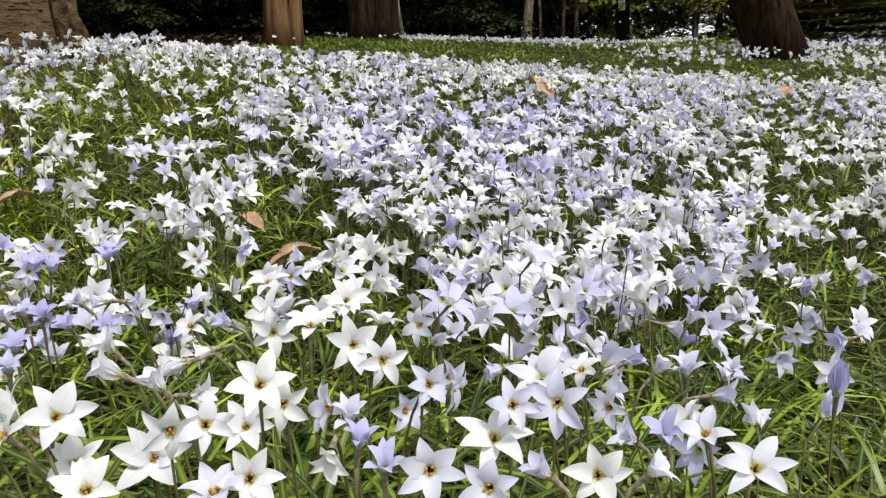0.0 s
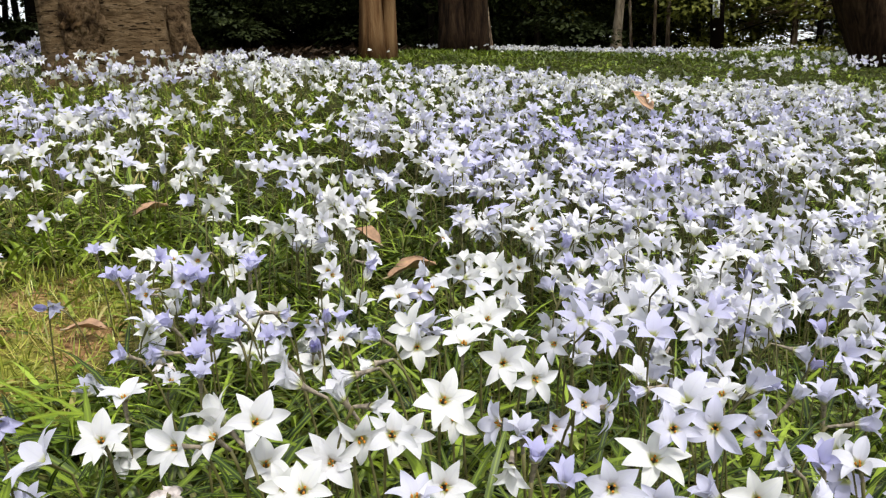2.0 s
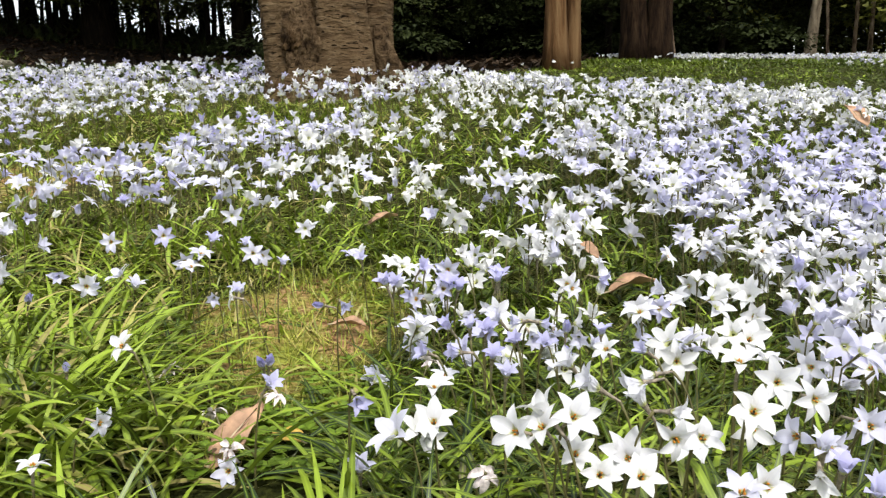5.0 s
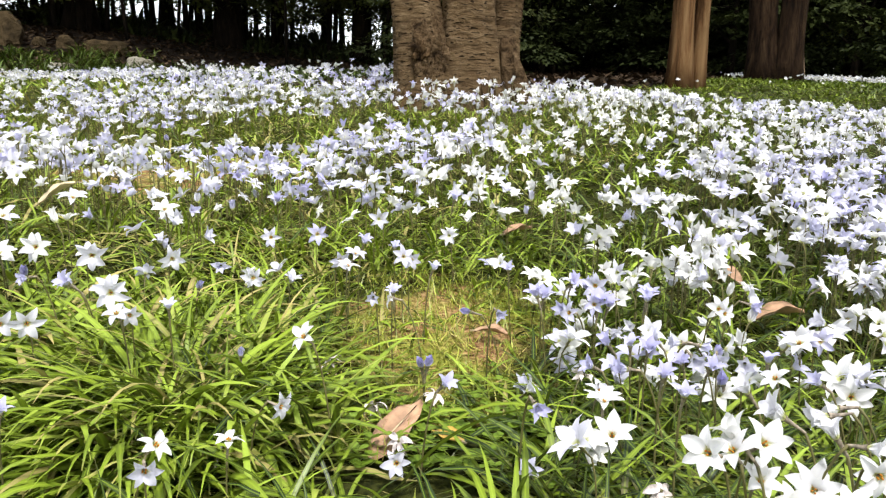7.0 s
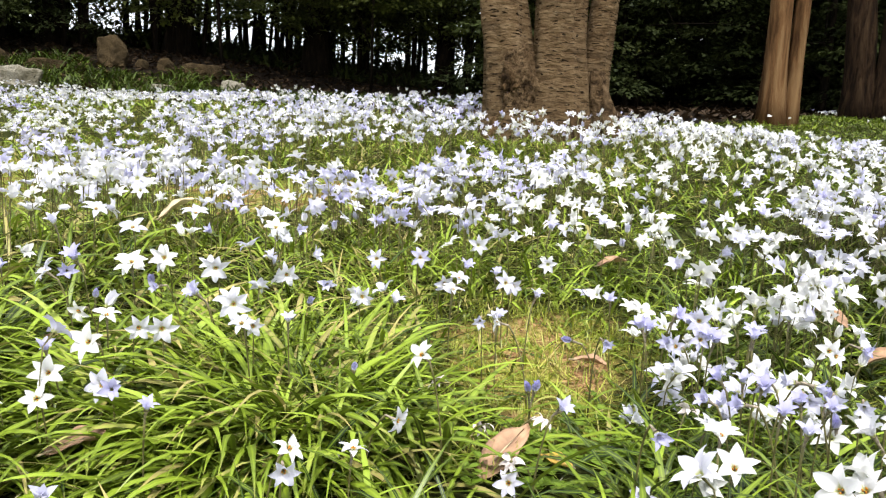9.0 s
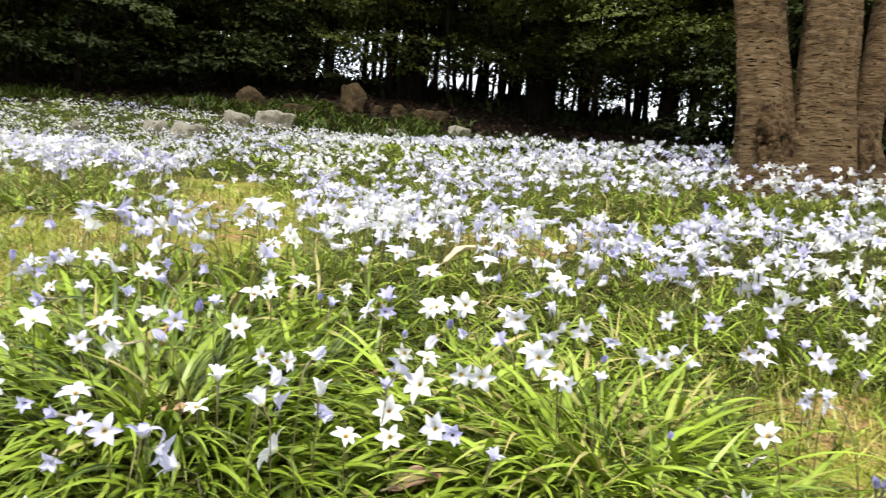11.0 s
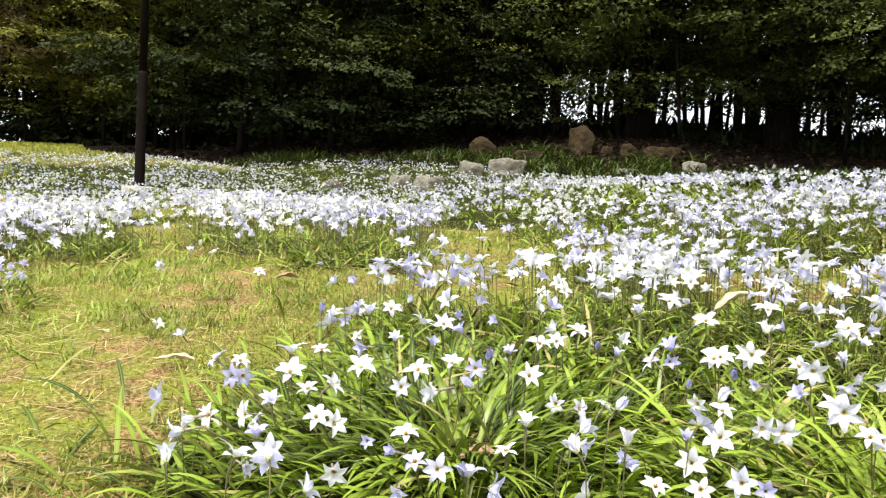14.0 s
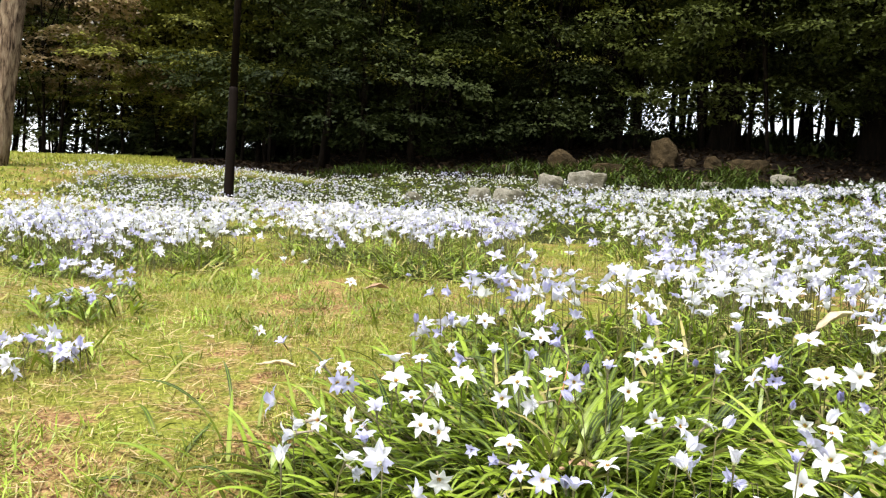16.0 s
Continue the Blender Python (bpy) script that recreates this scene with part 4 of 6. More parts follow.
PALE_HALF_A = [(0.047, 0.457, 0.092, -86, 70, 0.80), (-0.046, 0.324, 0.105, -94, 24, 0.75), (0.205, 0.692, 0.104, -24, 128, 1.25), (0.143, 0.507, 0.104, -1, 39, 0.98), (0.169, 0.519, 0.104, -113, 12, 1.08), (0.172, 0.474, 0.104, -22, 75, 1.07), (0.036, 0.762, 0.104, -104, 31, 1.19), (0.398, 0.795, 0.104, -134, 149, 1.25), (0.545, 0.950, 0.104, -153, 79, 1.25), (0.299, 0.660, 0.104, -97, 128, 1.24), (0.222, 0.571, 0.104, -111, 42, 0.72), (0.040, 0.296, 0.104, -171, 44, 0.72), (0.087, 0.313, 0.104, -15, 45, 0.72), (-0.211, 0.543, 0.105, -82, 150, 0.77), (0.088, 0.345, 0.105, -151, 50, 0.73)]
PALE_HALF_B = [(0.032, 0.443, 0.104, -167, 115, 0.77), (-0.425, 0.565, 0.031, -41, 32, 1.05), (-0.352, 0.380, 0.030, -67, 24, 0.93), (-0.271, 0.581, 0.105, -161, 85, 0.80), (-0.235, 0.544, 0.105, -85, 157, 0.75), (-0.643, 0.675, 0.070, -83, 14, 0.72), (-0.595, 0.693, 0.105, -14, 26, 0.75), (-0.915, 0.420, 0.099, -112, 45, 1.01), (-0.778, 0.430, 0.100, -52, 23, 0.72), (-0.612, 0.577, 0.100, -66, 153, 0.72), (-0.296, 0.593, 0.100, -142, 40, 0.92), (-0.256, 0.553, 0.099, -59, 151, 0.96), (-0.314, 0.867, 0.100, -73, 17, 0.98), (-1.067, -0.205, 0.098, 25, 159, 0.77), (-1.139, -0.254, 0.109, -101, 128, 1.23)]
PALE_HALF_C = [(-1.144, -0.160, 0.108, -22, 33, 1.04), (-0.937, -0.089, 0.109, -26, 160, 0.78), (-1.209, 0.015, 0.109, -22, 26, 0.89), (-1.203, 0.413, 0.104, -75, 25, 1.01)]
PALE_HALF = PALE_HALF_A + PALE_HALF_B + PALE_HALF_C
LILAC_HALF_A = [(0.211, 0.994, 0.104, -97, 17, 1.25), (0.107, 0.356, 0.105, -128, 24, 0.90), (0.125, 0.522, 0.104, -3, 56, 1.06), (0.006, 0.884, 0.104, -91, 36, 1.05), (0.128, 0.680, 0.104, -137, 74, 1.01), (0.402, 0.738, 0.104, -162, 92, 1.23), (-0.040, 0.302, 0.104, -48, 14, 0.72), (-0.028, 0.284, 0.104, -84, 20, 0.72), (0.108, 0.824, 0.104, -104, 93, 0.99), (-0.334, 0.731, 0.105, -76, 22, 0.95), (-0.378, 0.682, 0.104, -56, 17, 1.20), (-0.263, 0.441, 0.104, -61, 24, 0.81), (-0.254, 0.582, 0.105, -1, 134, 0.76), (-0.234, 0.497, 0.104, -55, 37, 0.72), (-0.193, 0.557, 0.105, -73, 6, 0.72)]
LILAC_HALF_B = [(-0.291, 0.524, 0.105, -66, 29, 0.86), (-0.227, 0.808, 0.104, -18, 130, 0.89), (-0.240, 0.393, 0.105, -60, 23, 0.72), (-0.151, 0.506, 0.105, -153, 54, 0.72), (0.254, 0.758, 0.104, -124, 17, 1.06), (0.241, 0.939, 0.105, -146, 81, 1.25), (0.493, 1.217, 0.104, -125, 50, 1.25), (0.506, 1.120, 0.105, -29, 75, 1.25), (-0.414, 0.693, 0.120, -36, 48, 0.93), (-0.446, 0.666, 0.105, -129, 20, 1.06), (-0.294, 0.454, 0.104, -144, 82, 0.74), (-0.336, 0.738, 0.105, 6, 9, 0.99), (-0.257, 0.495, 0.105, -100, 38, 0.72), (-0.310, 0.537, 0.104, -88, 15, 0.72), (-0.294, 0.534, 0.104, -67, 84, 0.72)]
LILAC_HALF_C = [(-0.462, 0.586, 0.104, -46, 146, 0.72), (-0.731, 0.745, 0.104, -27, 31, 0.97), (-0.735, 1.046, 0.105, -34, 22, 1.20), (-0.516, 0.751, 0.105, -76, 36, 0.76), (-0.786, 0.214, 0.100, -37, 72, 0.88), (-0.726, 0.205, 0.104, -22, 29, 0.72), (-0.422, 0.373, 0.099, -17, 46, 0.72), (-0.334, 0.343, 0.104, -49, 156, 0.72), (-0.599, 0.599, 0.100, -47, 20, 0.72), (-0.332, 0.545, 0.100, -127, 39, 0.88), (-0.325, 0.462, 0.100, -131, 62, 0.72), (-0.411, 0.662, 0.099, -101, 84, 0.92), (-0.444, 0.683, 0.100, -62, 40, 1.06), (-0.370, 0.693, 0.100, -39, 21, 1.05), (-0.340, 0.762, 0.100, -80, 24, 1.12)]
LILAC_HALF_D = [(-0.691, 0.762, 0.100, -56, 29, 0.75), (-1.089, -0.187, 0.108, -42, 16, 0.98), (-1.023, -0.089, 0.109, -25, 84, 0.72), (-0.991, -0.071, 0.108, -96, 75, 0.73), (-1.171, 0.051, 0.109, -3, 23, 0.80), (-1.216, 0.171, 0.109, -84, 55, 0.85), (-1.278, 0.135, 0.109, 27, 91, 0.77), (-1.113, 0.131, 0.109, -29, 19, 0.77), (-1.211, -0.026, 0.110, -73, 86, 0.92), (-0.886, 0.212, 0.104, -47, 26, 0.79), (-0.908, 0.410, 0.105, -95, 53, 1.05), (-0.958, 0.396, 0.104, -91, 89, 0.72), (-1.077, 0.365, 0.105, -74, 37, 1.21), (-1.075, 0.268, 0.110, -1, 23, 0.72), (-1.052, 0.337, 0.105, -32, 88, 0.88)]
LILAC_HALF_E = [(-1.195, 0.107, 0.109, -103, 45, 0.95)]
LILAC_HALF = LILAC_HALF_A + LILAC_HALF_B + LILAC_HALF_C + LILAC_HALF_D + LILAC_HALF_E
LILAC_FLAT_A = [(-0.151, 0.711, 0.105, -78, 85, 0.83), (0.073, 0.502, 0.105, -37, 69, 0.75), (0.369, 0.999, 0.104, -116, 82, 1.11), (-0.382, 0.677, 0.105, -74, 75, 0.72), (-0.396, 0.630, 0.104, -117, 80, 0.72), (-0.820, 0.759, 0.099, -49, 76, 0.95), (-1.126, 0.090, 0.092, -22, 79, 0.81), (-1.233, -0.188, 0.108, -5, 79, 0.82), (-1.223, -0.177, 0.110, 5, 142, 0.81), (-0.966, -0.060, 0.109, -36, 42, 0.72), (-0.938, -0.049, 0.115, -30, 71, 0.84)]
LILAC_FLAT = LILAC_FLAT_A
LILAC_BUD_A = [(-0.235, 0.630, 0.059, -97, 23, 1.09), (-0.507, 0.510, 0.060, -37, 21, 0.92), (-0.238, 0.623, 0.060, -64, 36, 0.91), (-0.876, 0.576, 0.059, -30, 38, 0.97), (-0.695, 0.447, 0.059, -38, 15, 0.72), (-0.513, 0.508, 0.059, -77, 29, 0.92), (-0.544, 0.699, 0.059, -133, 72, 0.97), (-0.252, 0.721, 0.059, -33, 9, 1.07), (-0.989, 0.007, 0.059, -40, 28, 1.16), (-1.214, 0.159, 0.059, -17, 30, 1.25), (-1.584, 0.030, 0.060, -12, 11, 1.25), (-1.060, 0.464, 0.059, -49, 21, 1.16), (-1.061, 0.381, 0.059, -26, 21, 0.93), (-1.203, 0.338, 0.059, -40, 36, 0.99)]
LILAC_BUD = LILAC_BUD_A


def starflower(label, form, tint, x, y, h, heading, lean, size, rs):
    """One starflower whose head stands h over the ground, facing its heading and leaning from the upright."""
    ob = thing("starflower", pose(x, y, gz(x, y), 0, 0, heading), label, "flower", "starflowers in the near clumps")
    tilt = math.radians(min(lean, 100))
    n = Vector((math.sin(tilt), 0, math.cos(tilt)))
    top = Vector((0, 0, h))
    neck = top - n * 0.016 * size
    turn = Matrix.Translation(top) @ Matrix.Rotation(tilt, 4, "Y") @ Matrix.Rotation(rs.uniform(0, 1.047), 4, "Z")
    rise, width, length, droop = FORMS[form]
    V, uv, f = blooms(1, [rise], [width * size], [length * size], [droop], 4, 7, rs, 0.85)
    for k in range(6):
        P = V[0, k] + np.array([0, 0, 1]) * (0.0006 * np.sin(uv[:, 1] * 8 + k) * (uv[:, 0] - 0.5))[:, None]
        W = P @ np.array(turn.to_3x3()).T + np.array(turn.translation)
        part("petal", array_mesh("petal", W, f, M_PETAL, uv, np.full(len(W), tint)), M_PETAL, ob)
    part("floral_tube", tube([neck, neck.lerp(top, 0.5), neck.lerp(top, 0.85), top], [0.001, 0.0013, 0.0018, 0.0028], 8, cap=False), M_TUBE, ob, "pale tube with brownish stripes")
    foot = Vector((-0.04 * math.sin(tilt), 0.004, -0.006))
    if x < -0.95 and y < 0.02 and h > 0.1:
        foot = Matrix.Rotation(-math.radians(heading), 3, "Z") @ (Vector((-1.1 - x, 0.04 - y, 0)) * 0.6)
        foot.z = gz(x + 0.6 * (-1.1 - x), y + 0.6 * (0.04 - y)) - gz(x, y) - 0.006
    part("stem", tube(curve_points(foot, neck - n * 0.02 + Vector((0, 0, -0.02)), neck, 7), [0.001, 0.0009, 0.0009, 0.0008, 0.0008, 0.0009, 0.0012], 6), M_STEM, ob, "slender brownish-green stem")
    if form in ("open", "flat"):
        for k in range(3):
            a = 2.094 * k
            q = turn @ Vector((0.0014 * math.cos(a), 0.0014 * math.sin(a), 0.0012))
            part("stamen", tube([q - n * 0.001, q, q + n * 0.0012, q + n * 0.002], [0.0003, 0.0006, 0.0006, 0.0002], 6), M_STAMEN, ob, "orange stamen" if k == 0 else "")
    return ob


def build_near_flowers():
    rs = np.random.RandomState(9)
    for label, form, tint0, tint1, places in (
        ("white starflower with six pointed petals, wide open", "open", 0.0, 0.1, WHITE_OPEN),
        ("white starflower with six pointed petals, spread flat", "flat", 0.0, 0.14, WHITE_FLAT),
        ("half-open white starflower seen with its striped tube", "half", 0.0, 0.2, WHITE_HALF),
        ("pale lilac-white starflower with six pointed petals, open", "open", 0.2, 0.42, PALE_OPEN),
        ("pale lilac-white starflower, petals spread flat", "flat", 0.2, 0.42, PALE_FLAT),
        ("half-open pale lilac starflower seen with its tube", "half", 0.25, 0.48, PALE_HALF),
        ("lilac-blue starflower, petals spread flat", "flat", 0.5, 0.72, LILAC_FLAT),
        ("half-open lilac-blue starflower on a thin stem", "half", 0.5, 0.8, LILAC_HALF),
        ("closed lilac starflower bud low in the grass", "closed", 0.7, 0.95, LILAC_BUD),
    ):
        for x, y, h, heading, lean, size in places:
            starflower(label, form, rs.uniform(tint0, tint1), x, y, h, heading, lean, size, rs)


build_near_flowers()

WITHERED = ((-0.495, 0.477, 0.045, 20), (-0.533, 0.457, 0.03, 140), (-0.464, 0.394, 0.04, 250), (-0.251, 0.361, 0.05, 300), (-0.37, 0.583, 0.05, 80), (-0.62, 0.52, 0.04, 200))
CLOVER = (-0.45, 0.5)
M_WITHERED = plain_material("withered_petal", (0.55, 0.49, 0.47), 0.7, vary=0.4, scale=300.0)
M_CLOVER = blade_material("clover_leaflet", (0.15, 0.23, 0.02), (0.07, 0.12, 0.01), (0.22, 0.29, 0.04), 0.2, 0.5, 0.3)


def withered_flower(x, y, h, heading):
    """A spent flower: papery, shrunken petals hanging from a bent stem."""
    ob = thing("withered_flower", pose(x, y, gz(x, y), 0, 0, heading), "withered papery starflower hanging on a bent stem", "flower", "withered starflowers")
    top = Vector((0.012, 0, h))
    heads, uv, f = blooms(1, [-0.55], [0.0028], [0.015], [0.9], 3, 6, np.random.RandomState(int(heading)), 2.0)
    m = Matrix.Translation(top) @ Matrix.Rotation(0.7, 4, "Y")
    for k in range(6):
        V = heads[0, k].copy()
        V[:, 2] += 0.001 * np.sin(V[:, 0] * 600 + k * 2)
        W = V @ np.array(m.to_3x3()).T + np.array(m.translation)
        part("petal", array_mesh("petal", W, f, M_WITHERED, uv), M_WITHERED, ob)
    part("stem", tube(curve_points((-0.02, 0, -0.005), (-0.012, 0, h * 1.1), top, 7), [0.001, 0.001, 0.0009, 0.0009, 0.0009, 0.001, 0.0018], 6), M_STEM, ob)


for row in WITHERED:
    withered_flower(*row)


def build_clover():
    rs = np.random.RandomState(61)
    n = 170
    x, y = rs.normal(CLOVER[0], 0.055, n), rs.normal(CLOVER[1], 0.06, n)
    a = rs.uniform(0, 6.283, n)
    vs, uvs, fs, rn = [], [], [], []
    for i in range(n):
        z = gz(x[i], y[i]) + rs.uniform(0.008, 0.022)
        tone, r = rs.uniform(0.2, 0.9), rs.uniform(0.0035, 0.006)
        for k in range(3):
            b = a[i] + 2.094 * k
            t = np.linspace(0, 6.283, 7)[:-1]
            rad = np.where(np.abs(t) < 0.1, 0.86, 1.0)
            px_, py_ = r * (1.05 + rad * np.cos(t)), r * 0.95 * np.sin(t)
            o = len(vs) * 6
            vs.append(np.stack([x[i] + px_ * np.cos(b) - py_ * np.sin(b), y[i] + px_ * np.sin(b) + py_ * np.cos(b), z + 0.25 * px_ + 0.2 * np.abs(py_)], -1))
            uvs.append(np.stack([0.5 + 0.5 * np.sin(t), 0.6 + 0.2 * np.cos(t)], -1))
            fs += [[o, o + 1, o + 2, o + 3], [o, o + 3, o + 4, o + 5]]
            rn += [tone] * 6
    ob = new("clover", array_mesh("clover", np.concatenate(vs), fs, M_CLOVER, np.concatenate(uvs), rn))
    tagged(ob, "small bright green clover leaves low in the turf", "clover", kind="stuff")


build_clover()

# ---------------------------------------------------------------- trees


def stem_points(base, lean, height, n, wobble, seed):
    pts = []
    for i in range(n):
        t = i / (n - 1)
        pts.append(Vector(base) + Vector((lean[0] * t * height + wobble * math.sin(3.1 * t + seed), lean[1] * t * height + wobble * math.cos(2.3 * t + seed * 2) - wobble * math.cos(seed * 2), t * height)))
    return pts


def bare_limbs(points, radius, count, seed, reach=1.2):
    """Leafless limbs that leave a trunk in its upper part."""
    rs = random.Random(seed)
    out = []
    for k in range(count):
        p = points[rs.randrange(len(points) * 2 // 3, len(points))]
        a = rs.uniform(0, 6.28)
        r = reach * rs.uniform(0.6, 1.2)
        end = p + Vector((math.cos(a) * r, math.sin(a) * r, rs.uniform(0.5, 1.1) * r))
        out.append(tube(curve_points(p, p.lerp(end, 0.5) + Vector((0, 0, -0.15)), end, 6), [radius * 0.45 * (1 - 0.16 * i) for i in range(6)], 7))
    return merge(out)


def build_cherry():
    x, y = -1.46, 2.69
    ob = thing("cherry_tree", pose(x, y, gz(x, y)), "three-stemmed cherry tree with pale banded bark", "tree")
    # three stems side by side, drawing together at the foot
    side = Vector((0.909, 0.416, 0))
    deep = Vector((-0.416, 0.909, 0))
    for k, (off, back, r, lean) in enumerate(((-0.165, 0.0, 0.092, -0.135), (0.005, 0.0, 0.096, -0.03), (0.125, 0.05, 0.05, 0.075))):
        n = 30
        pts = [side * (off + lean * h) + deep * back + Vector((0, 0, h)) for h in (-0.1 + 3.6 * (i / (n - 1)) ** 1.6 for i in range(n))]
        rad = [r * (1.0 - 0.04 * p.z) + 0.03 * math.exp(-max(p.z, 0) / 0.3) + 0.035 * math.exp(-max(p.z, 0) / 0.07) for p in pts]
        part("stem", tube(pts, rad, 40, 0.22, k + 3, freq=2.6), M_CHERRY, ob)
        part("limb", bare_limbs(pts, r, 3, k + 40), M_CHERRY, ob)
    # the thick root that runs out from the thinnest stem, and the dark seam above it
    run = [side * (0.15 + 0.16 * t ** 1.8) + deep * (0.0 - 0.03 * t) + Vector((0, 0, 0.27 * (1 - t) ** 1.6 - 0.06 * t)) for t in (i / 11 for i in range(12))]
    part("root", tube(run, [0.03 + 0.022 * math.sin(2.6 * i / 11) for i in range(12)], 18, 0.5, 21, freq=9.0), M_BURL, ob)
    for k in range(5):
        a = k * 1.26 + 0.5
        d = Vector((math.cos(a), math.sin(a), 0))
        q = side * (0.14 * d.dot(side) - 0.03)
        part("root", tube(curve_points(q + d * 0.05 + Vector((0, 0, 0.16)), q + d * 0.13 + Vector((0, 0, 0.05)), q + d * 0.21 + Vector((0, 0, -0.06)), 9), [0.016, 0.022, 0.027, 0.028, 0.026, 0.023, 0.02, 0.016, 0.01], 14, 0.6, k), M_ROOT, ob)
    def lump(u, h, w, tall, out, back, rough, seed):
        bm = bmesh.new()
        bmesh.ops.create_icosphere(bm, subdivisions=5, radius=1.0)
        for v in bm.verts:
            p = v.co.copy()
            k = 1 + rough * noise.noise(p * 2.0 + Vector((seed, 0, 0))) + 0.6 * rough * noise.noise(p * 6.0 + Vector((seed, 0, 0))) + 0.3 * rough * noise.noise(p * 14.0)
            v.co = side * (u + w * p.dot(side) * k) - deep * (back - out * p.dot(deep) * k) + Vector((0, 0, h + tall * p.z * k))
        return bm

    burl = part("burl", lump(-0.165, 0.17, 0.075, 0.15, 0.05, 0.075, 0.45, 3.0), M_BURL, ob, "swollen rough burl")
    part("hollow", lump(-0.185, 0.2, 0.036, 0.05, 0.026, 0.11, 0.5, 8.0), M_ROOT, burl, "dark rotted hollow")
    return ob


def build_trunk(name, x, y, r, lean, mat, label, flare=0.5, twin=None, height=5.0, seed=1, lump=0.12):
    z = gz(x, y)
    ob = thing(name, pose(x, y, z), label, "tree")
    for k, (ox, oy, rr, ll) in enumerate([(0, 0, r, lean)] + ([twin] if twin else [])):
        pts = stem_points((ox, oy, -0.1), ll, height, 22, 0.02, seed + k)
        rad = [rr * (1 - 0.07 * p.z) + rr * flare * math.exp(-max(p.z, 0) / 0.15) for p in pts]
        part("trunk", tube(pts, rad, 22, lump, seed + k * 3), mat, ob)
        part("limb", bare_limbs(pts, rr, 4, seed + 60 + k, 1.4 if rr > 0.04 else 0.6), mat, ob)
    return ob


build_cherry()
build_trunk("peeling_tree", -0.93, 4.55, 0.063, (0.01, 0.0), M_PEEL, "slim tree with smooth peeling reddish-brown bark", 0.45, (0.09, 0.05, 0.042, (0.02, 0.01)), seed=4, lump=0.1)
build_trunk("broad_tree", -0.64, 6.5, 0.105, (-0.06, 0.0), M_FURROW, "broad two-stemmed tree with dark brown furrowed bark", 0.5, (0.15, 0.02, 0.1, (0.05, 0.0)), seed=7)
build_trunk("leaning_tree", 2.0, 4.6, 0.15, (-0.33, 0.0), M_FURROW, "leaning tree with deeply furrowed dark bark", 0.2, seed=9, lump=0.2)
build_trunk("slender_tree", 1.02, 9.5, 0.055, (0.08, 0.0), M_PALEBARK, "slender young tree with pale grey bark", 0.5, seed=12)
build_trunk("fissured_tree", -9.5, -2.12, 0.13, (0.02, 0.075), M_FISSURED, "tree with pale fissured bark at the edge of the lawn", 0.1, seed=15, lump=0.2)

for sx, sy, sr, sl, sh in ((1.55, 10.0, 0.022, 0.01, 3.2), (1.76, 10.2, 0.026, 0.0, 3.4), (3.2, 10.0, 0.035, 0.03, 1.3), (-0.36, 7.4, 0.016, -0.06, 1.6), (1.28, 9.9, 0.018, -0.03, 3.0)):
    build_trunk("sapling", sx, sy, sr, (sl, 0.0), M_FISSURED, "slender bare sapling at the edge of the wood", 0.4, height=sh, seed=int(sx * 31 + 90))

for hx, hy, hr in ((-9.7, 7.5, 0.2), (-8.4, 9.1, 0.2), (-10.6, 6.0, 0.16), (-6.7, 10.2, 0.15)):
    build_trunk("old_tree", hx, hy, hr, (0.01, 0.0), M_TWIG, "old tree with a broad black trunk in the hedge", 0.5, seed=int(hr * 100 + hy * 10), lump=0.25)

# ---------------------------------------------------------------- hedge


